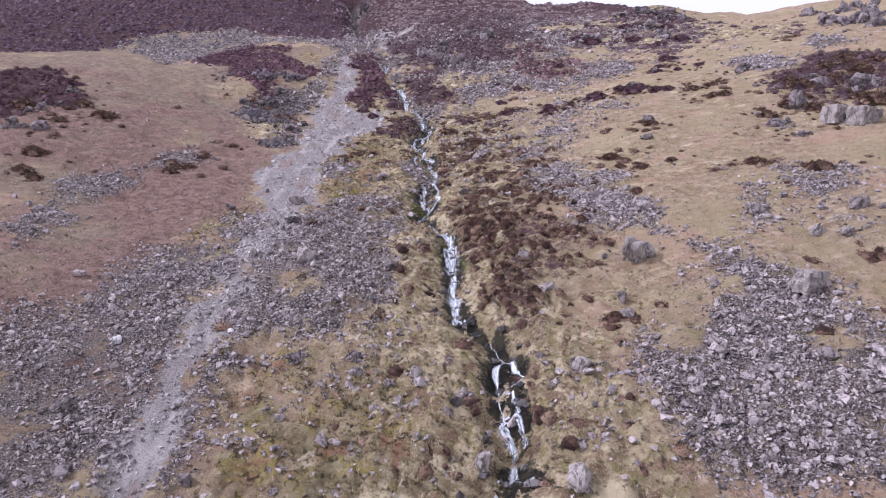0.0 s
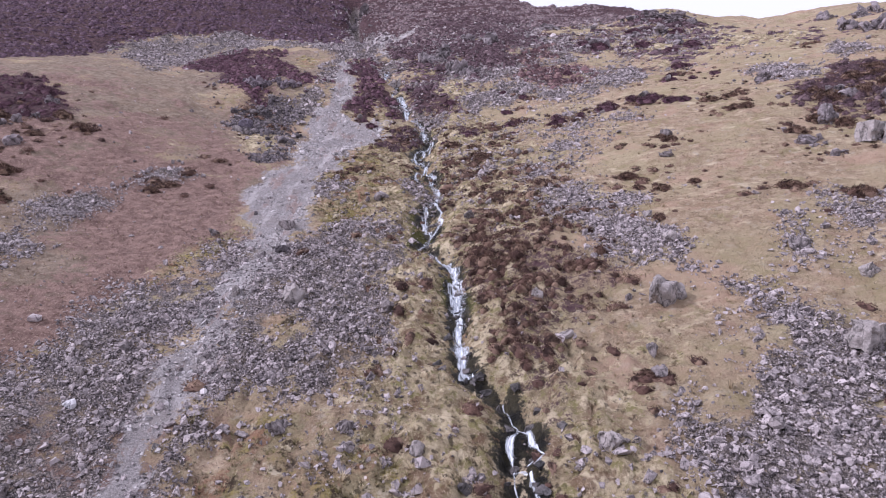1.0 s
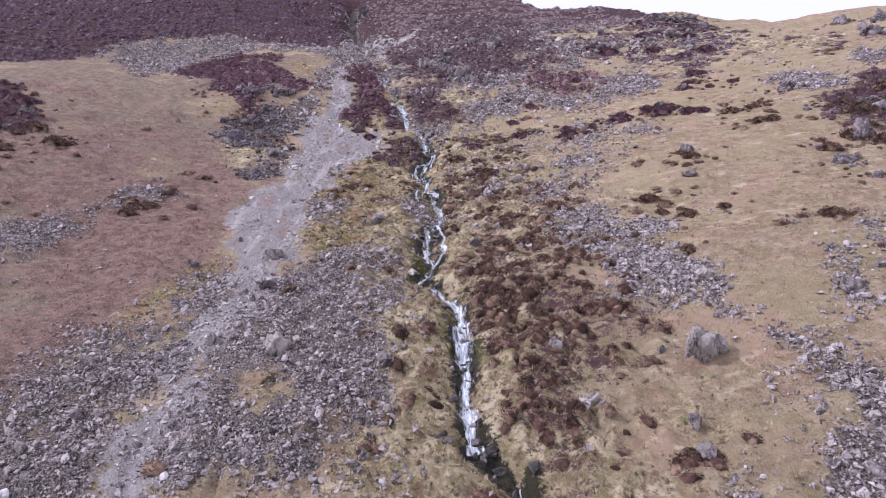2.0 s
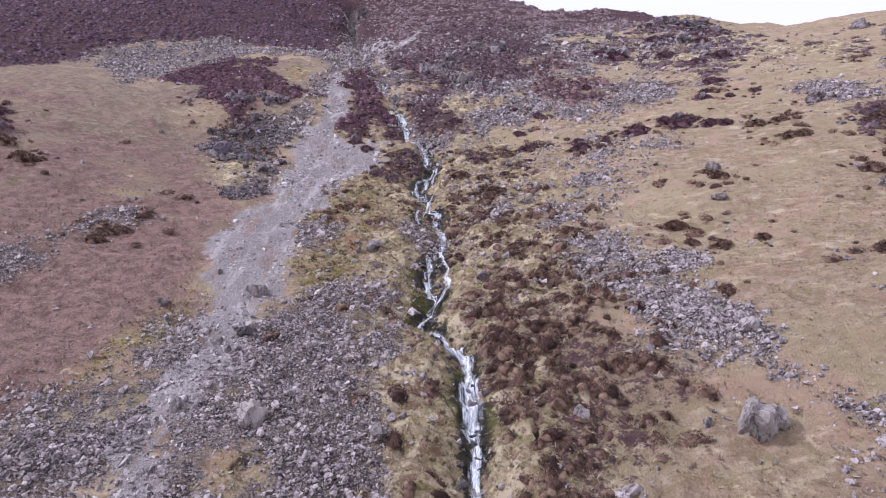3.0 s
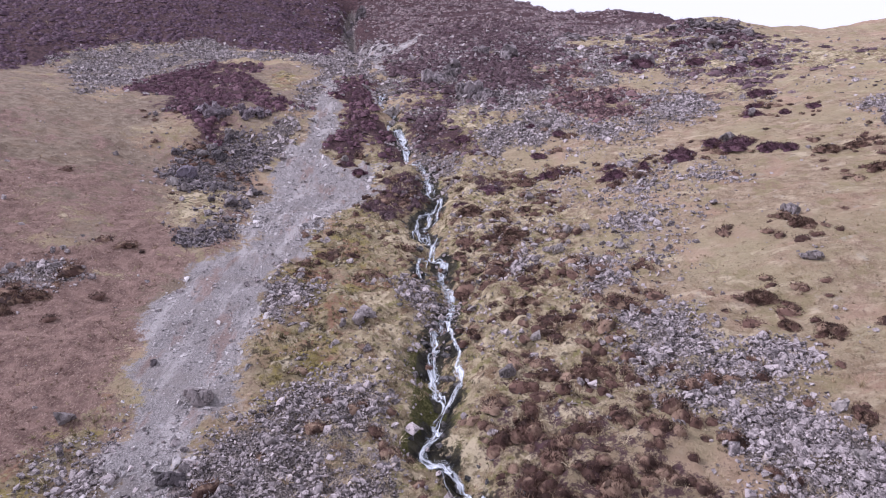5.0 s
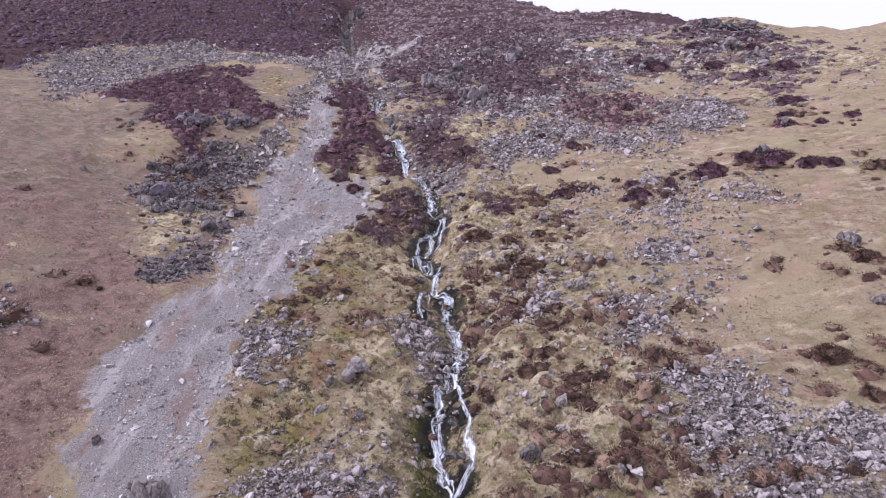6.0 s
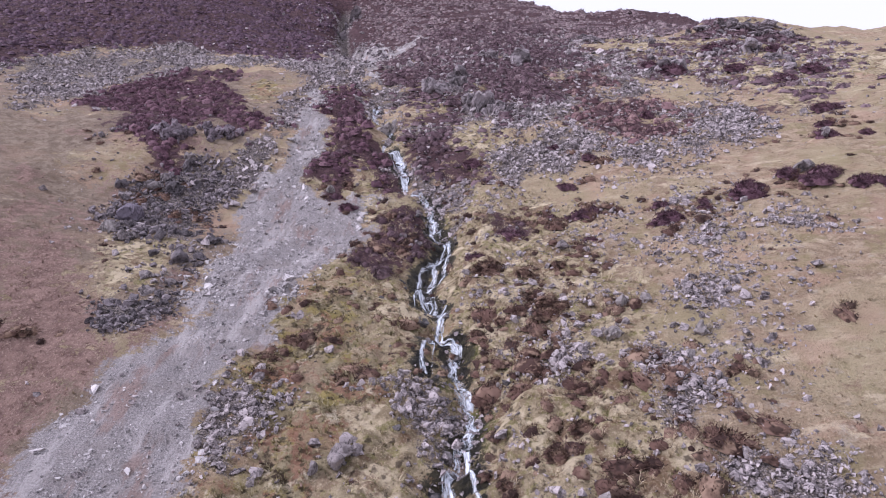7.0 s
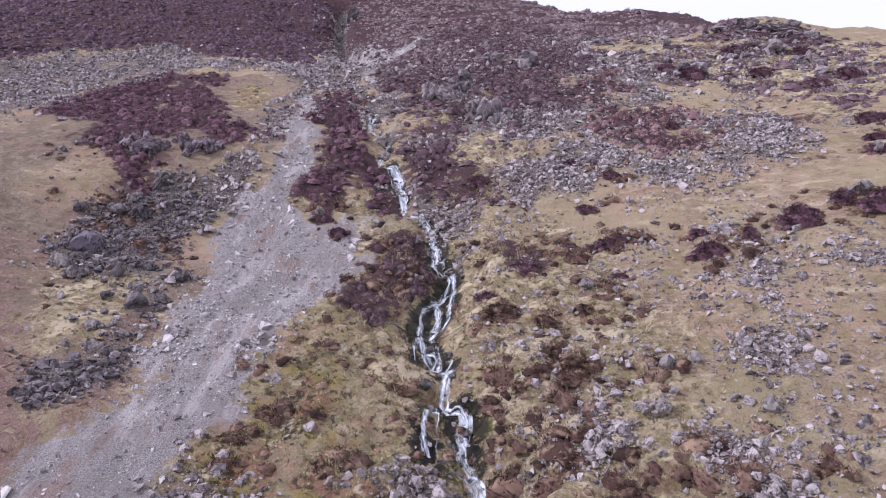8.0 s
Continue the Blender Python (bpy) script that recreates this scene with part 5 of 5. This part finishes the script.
def loose_rubble():
    rng = np.random.default_rng(8)
    def keep(a, b):
        dense = inside(a, b, RUBBLE, 1.5) * np.clip(0.45 + 1.2 * layered(a, b, 2.4, 3, 83), 0.15, 1)
        d, s = off_line(a, b, RILL)
        dense = np.maximum(dense, 0.5 * np.exp(-((d / 4.5) ** 2)) * (b > 104))
        dense = np.maximum(dense, 0.5 * np.clip(inside(a, b, SCREE, 4.0) * 1.6 - 0.3, 0, 1) * np.clip(0.3 + 0.9 * layered(a, b, 1.6, 3, 87), 0.05, 1) * (b < 84))
        dense = np.maximum(dense, 1.3 * stony_heath(a, b) * (1 - 0.75 * inside(a, b, SPUR, 1.5)) * np.clip(0.25 + 1.2 * layered(a, b, 3.6, 3, 103), 0.05, 1))
        return np.maximum(dense, np.where((b < 40) & (a < 6), 0.06, np.where(b > 84, 0.02, 0.008))) * np.where(b > 104, 0.22, np.where(b > 75, 0.5, 1.0))
    x, y = scatter(rng, (-42, 18, 52, 185), 15, keep)
    n = len(x)
    s = stone_sizes(rng, n, 0.19, 0.5, 0.7) * np.where(y > 75, 1.6, 1) * np.where(y > 104, 1.6, 1)
    which, turns, at = rng.integers(0, len(ROCKS), n), steep_turn(n, rng, 0.4), places_on(x, y, -0.1 * s)
    single = np.zeros(n, bool)
    single[np.argsort(-s * (y < 70))[:300]] = True
    for i in np.flatnonzero(single):
        rock = tagged(new("rock", ROCK_MESHES[which[i]]), "grey angular rock half sunk in dry grass", "rock", "rocks scattered over the slope")
        rock.matrix_basis = Matrix.Translation(at[i]) @ Matrix(turns[i].tolist()).to_4x4() @ Matrix.Diagonal((s[i], s[i], s[i], 1))
    rest = ~single
    me = strewn("loose_stones", CHIPS, which[rest] % 10, turns[rest], s[rest][:, None] * np.ones((rest.sum(), 3)), at[rest], SCREE_STONE)
    tagged(new("loose_stones", me), "grey stones scattered and half sunk in grass", "stones", kind="stuff")


def stone_cluster(k, x, y, r):
    """A small heap of angular stones lying together."""
    rng = np.random.default_rng(900 + k)
    spot = stand("stone_heap", x, y, "heap of grey angular stones lying in grass", "stones", "stone heaps on the slope")
    n = int(np.clip(r * r * 14, 8, 30))
    a, d = rng.uniform(0, 6.283, n), r * np.sqrt(rng.uniform(0, 1, n))
    s = np.clip(0.27 * np.exp(rng.normal(0, 0.4, n)), 0.12, 0.7) * (1.3 if y > 70 else 1)
    px, py = x + d * np.cos(a), y + 0.8 * d * np.sin(a)
    at, turns = places_on(px, py, -0.14 * s) - np.array(spot.location), steep_turn(n, rng, 0.4)
    for i in range(n):
        m = Matrix.Translation(at[i]) @ Matrix(turns[i].tolist()).to_4x4() @ Matrix.Diagonal((s[i], s[i] * rng.uniform(0.8, 1.1), s[i] * rng.uniform(0.7, 1.1), 1))
        part("stone", ROCK_MESHES[int(rng.integers(0, len(ROCKS)))], spot, m=m)


TONES = {"pale": (PALE_STONE, "pale lichened boulder half sunk in the grass"),
         "grey": (GREY_STONE, "grey angular boulder lying among scree stones"),
         "block": (PALE_STONE, "squared pale block of split rock on the slope"),
         "dark": (DARK_STONE, "dark earthy boulder among smaller stones"),
         "violet": (VIOLET_STONE, "smooth violet-grey boulder among smaller rocks"),
         "white": (WHITE_STONE, "small white quartz boulder on grey scree")}


def boulder(k, x, y, w, ratio, tone):
    mat, label = TONES[tone]
    me = boulder_mesh("boulder", 300 + k, mat, w * 1.25, w * ratio * 0.8, 4 if w > 0.9 else 3, tone == "block")
    ob = tagged(new("boulder", me), label, "boulder", "boulders on the hillside")
    ob.location = (x, y, float(height(np.array([x]), np.array([y]))[0]))
    ob.rotation_euler = (radians(12), 0, (k * 2.4) % (0.7 if tone == "block" else 6.28))


def crag(k, x, y, w, ratio, shapes=None):
    rng = np.random.default_rng(500 + k)
    spot = stand("crag", x, y, "weathered grey rock outcrop breaking through heather", "rock outcrop", "crags on the hillside")
    count = 5 if w < 1.2 else int(rng.integers(13, 20))
    w *= 1.15
    for i in range(count):
        a, r = rng.uniform(0, 6.283), math.sqrt(rng.uniform(0, 1)) * 0.44
        dx, dy = r * w * math.cos(a), 0.6 * r * w * math.sin(a)
        size = w * (rng.uniform(0.14, 0.36) if shapes else 0.72 if i == 0 else 0.5 if i < 3 else rng.uniform(0.09, 0.26)) * (1.15 - r)
        size = min(size, 2.7)
        tall = size * rng.uniform(0.7, 1.1) * min(ratio * (1.0 if i < 3 else 0.8), 1.2)
        z = float(height(np.array([x + dx]), np.array([y + dy]))[0]) - spot.location.z
        m = Matrix.Translation((dx, dy, z)) @ Euler((rng.normal(0.25, 0.25), rng.normal(0, 0.3), rng.uniform(0, 6.28))).to_matrix().to_4x4() @ Matrix.Diagonal((size, size * rng.uniform(0.7, 1.1), tall, 1))
        part("rock", (shapes or (CRAG_MESHES if i < 3 else CRAG_BLOCKS))[int(rng.integers(0, 8))], spot, m=m)


CRAG_MESHES = [boulder_mesh("rock", 700 + k, CRAG_STONE, 1.15, 1.0, 3) for k in range(8)]
CRAG_BLOCKS = [boulder_mesh("rock", 740 + k, CRAG_STONE, 1.15, 1.0, 1) for k in range(8)]
RAVINE_MESHES = [boulder_mesh("rock", 720 + k, RAVINE_STONE, 1.15, 1.2, 2) for k in range(8)]

# ---- heather and grass ----
NEAR_CUSHIONS = [cushion_shape(k, 270, 0.2, 0.027) for k in range(6)]
MID_CUSHIONS = [cushion_shape(20 + k, 44, 0.2, 0.05, 2, 8, 0.6) for k in range(6)]
CLUMP_CUSHIONS = [cushion_shape(10 + k, 120, 0.26, 0.042, 3, 8, 0.7) for k in range(6)]
FAR_CUSHIONS = [cushion_shape(40 + k, 14, 0.22, 0.06, 2, 6, 0.55) for k in range(6)]


def heather_mat(k, poly):
    rng = np.random.default_rng(800 + k)
    px, py = [p[0] for p in poly], [p[1] for p in poly]
    box = (max(min(px) - 2, -130), min(py) - 2, min(max(px) + 2, 60), min(max(py) + 2, 235))
    dist = np.mean([p for p in py if p < 235])
    shapes, thick, r0 = (NEAR_CUSHIONS, 3.4 if dist < 50 else 1.9, 0.31) if dist < 76 else (MID_CUSHIONS, 2.9, 0.38) if dist < 112 else (FAR_CUSHIONS, 1.6, 0.44)
    x, y = scatter(rng, box, thick, lambda a, b: np.clip((inside(a, b, [poly], 1.5) - 0.2) * 2.2, 0, 1) * heath_gaps(a, b) * (1 - np.clip(2 * inside(a, b, GRAVEL, 0.8) - 0.4, 0, 1)) * (np.clip(0.6 + 1.6 * layered(a, b, 1.5, 3, 127), 0.05, 1) if dist < 50 else 1) * (off_line(a, b, RILL)[0] > 1.0) * (a > -0.74 * b - 4) * np.minimum(1, (150 / b) ** 2))
    n = len(x)
    if n < 3:
        return
    s = r0 * np.exp(rng.normal(0, 0.3, n)) * np.maximum(1, y / 150)
    size = s[:, None] * np.stack([np.ones(n), rng.uniform(0.8, 1.2, n), rng.uniform(0.8, 1.5, n)], -1)
    red = k == 7
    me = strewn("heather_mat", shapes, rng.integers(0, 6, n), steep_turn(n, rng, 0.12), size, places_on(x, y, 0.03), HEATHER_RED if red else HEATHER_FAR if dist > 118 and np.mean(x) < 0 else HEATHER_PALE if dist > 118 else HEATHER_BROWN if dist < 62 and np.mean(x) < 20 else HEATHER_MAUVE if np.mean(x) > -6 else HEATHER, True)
    label = "red-brown winter heather covering the slope" if red else "dark purple-brown winter heather matting the slope"
    tagged(new("heather_mat", me), label, "heather", kind="stuff")


def heather_clumps():
    rng = np.random.default_rng(9)
    def keep(a, b):
        d, s = off_line(a, b, RILL)
        return np.maximum(inside(a, b, CLUMPS, 1.2) * np.clip(np.where(b > 85, np.where(a > 16, 0.12, 0.75), 0.3) + 1.3 * layered(a, b, 2.0, 2, 91), 0, 1), np.maximum(0.003, 1.0 * np.exp(-((d / 3.8) ** 2)) * (b < 52) * np.clip(0.35 + 1.4 * layered(a, b, 1.6, 2, 93), 0, 1))) * (d > 0.9)
    x, y = scatter(rng, (-40, 20, 55, 118), 2.4, keep)
    ring = np.array([row for row in BUSHES_A + BUSHES_B + BUSHES_C + BUSHES_D + [c[:3] for c in CRAGS_A + CRAGS_B + CRAGS_C + CRAGS_D] for k in range(6)])
    around = rng.normal(0, 1, (len(ring), 2)) * ring[:, 2:] * np.array([1.0, 0.55])
    x, y = np.r_[x, ring[:, 0] + around[:, 0]], np.r_[y, ring[:, 1] + around[:, 1]]
    n = len(x)
    s = 0.30 * np.exp(rng.normal(0, 0.35, n)) * np.where(y > 85, 1.4, 1)
    which, turns, at = rng.integers(0, 6, n), steep_turn(n, rng, 0.12), places_on(x, y, 0.02)
    squat = np.stack([rng.uniform(0.8, 1.6, n), rng.uniform(0.7, 1.1, n), rng.uniform(0.55, 0.95, n)], -1)
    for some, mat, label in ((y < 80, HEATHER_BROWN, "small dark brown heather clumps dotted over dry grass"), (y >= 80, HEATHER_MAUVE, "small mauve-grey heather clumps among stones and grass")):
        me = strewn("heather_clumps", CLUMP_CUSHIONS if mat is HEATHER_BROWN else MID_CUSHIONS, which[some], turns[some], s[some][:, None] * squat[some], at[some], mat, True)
        tagged(new("heather_clumps", me), label, "heather", kind="stuff")


def heather_bushes():
    models = []
    for k in range(5):
        lumps = np.random.default_rng(64 + k)
        a, far = np.arange(9) * 2.4 + lumps.uniform(-0.5, 0.5, 9), np.r_[0.0, np.linspace(0.3, 0.8, 8)]
        big = lumps.uniform(0.26, 0.42, 9) + 0.22 * (far < 0.4)
        spots = np.stack([far * np.cos(a), far * np.sin(a), 0.30 - 0.36 * far], -1)
        leaves = [cushion_shape(60 + 9 * k + j, 280, 0.26, 0.036, 3, 8, 0.75) for j in range(9)]
        tops = [strewn("foliage", leaves, np.arange(9), np.repeat(np.eye(3)[None], 9, 0), big[:, None] * np.ones((9, 3)), spots, mat, True) for mat in (HEATHER_BROWN, HEATHER)]
        v, f = rock_shape(90 + k, 14)
        wood = mesh_from("woody_base", v * np.array([1.3, 1.3, 0.7]) - np.array([0, 0, 0.12]), f.ravel(), np.full(len(f), 3), WOODY)
        models.append((tops, wood))
    rng = np.random.default_rng(10)
    first = {}
    for x, y, w in BUSHES_A + BUSHES_B + BUSHES_C + BUSHES_D:
        k = int(rng.integers(0, 5))
        z = float(height(np.array([x]), np.array([y]))[0])
        r = w * 0.47
        m = Matrix.LocRotScale((x, y, z - 0.14 * r), (Euler((0.48, 0, 0)).to_matrix() @ Euler((0, 0, rng.uniform(-0.5, 0.5))).to_matrix()).to_quaternion(), (r * rng.uniform(1.0, 1.35), r * rng.uniform(0.75, 1.0), r * rng.uniform(0.7, 1.05)))
        bush = tagged(new("heather_bush"), "dark purple-brown heather bush among grass and rocks" if y > 66 else "dark brown heather bush rooted in dry grass", "heather bush", "heather bushes on the slope")
        bush.matrix_basis = m
        part("foliage", models[k][0][int(y > 66)], bush)
        part("woody_base", models[k][1], bush)


def tufts(name, seed, box, per_square, keep, tall, mat, label, shapes):
    rng = np.random.default_rng(seed)
    x, y = scatter(rng, box, per_square, keep)
    n = len(x)
    s = tall * np.exp(rng.normal(0, 0.3, n))
    me = strewn(name, shapes, rng.integers(0, len(shapes), n), steep_turn(n, rng, 0.18), s[:, None] * np.stack([rng.uniform(0.9, 1.5, n), rng.uniform(0.9, 1.5, n), np.ones(n)], -1), places_on(x, y, 0.02), mat)
    tagged(new(name, me), label, "grass", kind="stuff")


def open_grass(a, b):
    c = cover(a, b)
    bare = np.maximum.reduce([c["gravel"] * 1.4, c["scree"], c["heather"] * 0.8, c["wet"] * 2])
    return np.clip(1 - 1.3 * bare, 0, 1)


TUFTS = [short_tuft(k, 9) for k in range(6)]
TUSSOCKS = [tuft_shape(30 + k, 20, 0.8, 0.024) for k in range(6)]

# ---- the stream ----
def glide(line, step):
    """A smooth curve through a line's corners, in even steps."""
    p = np.array(line, float)
    p = np.vstack([2 * p[0] - p[1], p, 2 * p[-1] - p[-2]])
    out = []
    for a, b, c, d in zip(p, p[1:], p[2:], p[3:]):
        n = max(2, int(np.hypot(*(c - b)) / step))
        t = np.linspace(0, 1, n, endpoint=False)[:, None]
        out.append(0.5 * (2 * b + (c - a) * t + (2 * a - 5 * b + 4 * c - d) * t**2 + (3 * b - a - 3 * c + d) * t**3))
    return np.concatenate(out)


def cascade(parent, line, seed, wide, sway, full=0.0):
    """A sheet of falling water laid over the bed."""
    c = glide(line, 0.1)
    s = np.r_[0, np.cumsum(np.hypot(*np.diff(c, axis=0).T))]
    t = np.gradient(c, axis=0)
    t /= np.linalg.norm(t, axis=1)[:, None] + 1e-9
    side = np.stack([-t[:, 1], t[:, 0]], -1)
    zero = s * 0
    c = c + side * (sway * layered(s, zero, 0.9, 3, seed))[:, None]
    half = wide * np.clip(0.8 + 0.8 * layered(s, zero, 0.9, 3, seed + 5), 0.25, 1.6)
    cols = np.linspace(-1, 1, 11)
    across = half[:, None] * cols
    X, Y = c[:, :1] + side[:, :1] * across, c[:, 1:] + side[:, 1:] * across
    Z = height(X.ravel(), Y.ravel()).reshape(X.shape) + 0.05 * (1 - cols**2) + 0.02 + 0.025 * ripple(X * 7, Y * 7, seed)
    n, k = X.shape
    i = (np.arange(n - 1)[:, None] * k + np.arange(k - 1)[None]).ravel()
    quads = np.stack([i, i + 1, i + k + 1, i + k], -1)
    me = mesh_from("cascade", np.stack([X.ravel(), Y.ravel(), Z.ravel()], -1), quads.ravel(), np.full(len(quads), 4), WATER, True)
    flow = np.stack([across, np.repeat(s[:, None], k, 1) + 40 * seed, 0 * across], -1)
    me.attributes.new("flow", "FLOAT_VECTOR", "POINT").data.foreach_set("vector", flow.astype(np.float32).ravel())
    depth = full - 1.0 * np.abs(cols) ** 2 + 0 * across
    me.attributes.new("full", "FLOAT", "POINT").data.foreach_set("value", depth.astype(np.float32).ravel())
    return part("cascade", me, parent)


def build_stream():
    spot = tagged(new("stream"), "narrow white stream tumbling down a dark rocky gully", "stream", kind="structure")
    line = [p for p in RILL if 4 <= p[1] < 98]
    upper, lower = [p for p in line if p[1] > 31.5], [p for p in line if p[1] < 31.5]
    for k in range(2):
        cascade(spot, upper, 1 + k, 0.27, 0.22, 0.22)
    cascade(spot, lower, 5, 0.2, 0.08, 0.3)
    for k, b in enumerate(BRAIDS):
        cascade(spot, b, 20 + k, *((0.14, 0.07, 0.2) if b[0][1] < 34 else (0.17, 0.08, 0.3)))
    cascade(spot, [p for p in RILL if 31.5 < p[1] < 44.2], 40, 0.42, 0.06, 0.4)
    cascade(spot, [p for p in RILL if 78 < p[1] < 85], 41, 0.42, 0.06, 0.4)
    cascade(spot, [p for p in RILL if 57 < p[1] < 61], 42, 0.3, 0.06, 0.2)
    cascade(spot, [p for p in RILL if 84 < p[1] < 98], 43, 0.36, 0.15, 0.3)
    rng = np.random.default_rng(12)
    c = glide(line, 0.19)
    for i, (x, y) in enumerate(c):
        if y < 20 or rng.uniform() > (0.7 if y < 31 else 0.9 if y < 78 else 0.3):
            continue
        x, y, w = x + rng.normal(0.3 if y < 31 else 0, 0.85 if 51 < y < 78 or y < 31 else 0.5), y + rng.normal(0, 0.2), float(np.exp(rng.normal(-0.95, 0.4))) * (1.5 if y < 33 else 1.0)
        w = min(w, 0.75)
        rock = tagged(new("wet_rock", WET_MESHES[i % 10]), "wet black rock beside white running water", "rock", "wet rocks in the stream")
        rock.matrix_basis = Matrix.LocRotScale((x, y, float(height(np.array([x]), np.array([y]))[0]) - 0.1 * w), Euler((rng.normal(0, 0.3), rng.normal(0, 0.3), rng.uniform(0, 6.28))), (w, w, w))


WET_MESHES = [mesh_from("wet_rock", v, f.ravel(), np.full(len(f), 3), WET_STONE) for v, f in ROCKS[:10]]

build_stream()
for k, poly in enumerate(HEATHER_AREAS):
    heather_mat(k, poly)
for k, row in enumerate(BOULDERS_A + BOULDERS_B + BOULDERS_C + BOULDERS_D + BOULDERS_E + BOULDERS_F):
    boulder(k, *row)
for k, row in enumerate(CRAGS_A + CRAGS_B + CRAGS_C + CRAGS_D):
    crag(k, *row, RAVINE_MESHES if k < 2 else None)
ravine = glide([p for p in RILL if 112 < p[1] < 160], 5.0)
for k, (x, y) in enumerate(ravine):
    for side in (-1, 1):
        crag(60 + 2 * k + (side > 0), float(x) + side * (2.4 + (k * 1.7) % 1.4), float(y), 2.0 + (k * 1.3) % 1.2, 0.4, RAVINE_MESHES)
heather_bushes()
heather_clumps()
tufts("hill_grass", 14, (-45, 18, 50, 72), 7, lambda a, b: open_grass(a, b) * np.where(b < 55, 1, 0.4) * np.clip(1 - cover(a, b)["bracken"] - cover(a, b)["moss"] - cover(a, b)["moor"], 0.15, 1), 0.10, STRAW, "short dry tan grass tufts over the slope", TUFTS)
tufts("bracken_litter", 15, (-50, 25, -6, 75), 8, lambda a, b: cover(a, b)["bracken"] * open_grass(a, b), 0.10, BRACKEN, "flattened red-brown dead bracken on the slope", TUFTS)
tufts("moss_grass", 16, (-16, 18, 8, 78), 14, lambda a, b: cover(a, b)["moss"] * open_grass(a, b), 0.14, MOSSY, "olive green mossy grass beside the stream", TUFTS)
tufts("tussock_grass", 17, (-6, 20, 16, 80), 6, lambda a, b: np.maximum(0.8 * inside(a, b, HEATHER_AREAS[9:11], 1.5), cover(a, b)["moor"]) * np.clip(1 - 2 * cover(a, b)["wet"], 0, 1), 0.17, MOOR, "long brown and straw tussock grass beside the stream", TUSSOCKS)
tufts("mossy_tussocks", 18, (-14, 19, 2, 78), 5, lambda a, b: cover(a, b)["moss"] * open_grass(a, b) * np.clip(0.5 + 1.2 * layered(a, b, 1.5, 2, 131), 0, 1), 0.2, MOSSY, "olive and straw grass tussocks on mossy ground", TUSSOCKS)
tufts("straw_tussocks", 19, (0, 20, 34, 84), 3, lambda a, b: open_grass(a, b) * np.clip(0.25 + 1.2 * layered(a * 0.6, b, 1.8, 2, 137), 0, 1), 0.11, STRAW, "straw coloured grass tussocks on the open slope", TUSSOCKS)
for k, row in enumerate(CLUSTERS_A + CLUSTERS_B + CLUSTERS_C):
    stone_cluster(k, *row)
gravel_chute()
loose_rubble()
for k, poly in enumerate(SCREE):
    scree_field(k, poly)
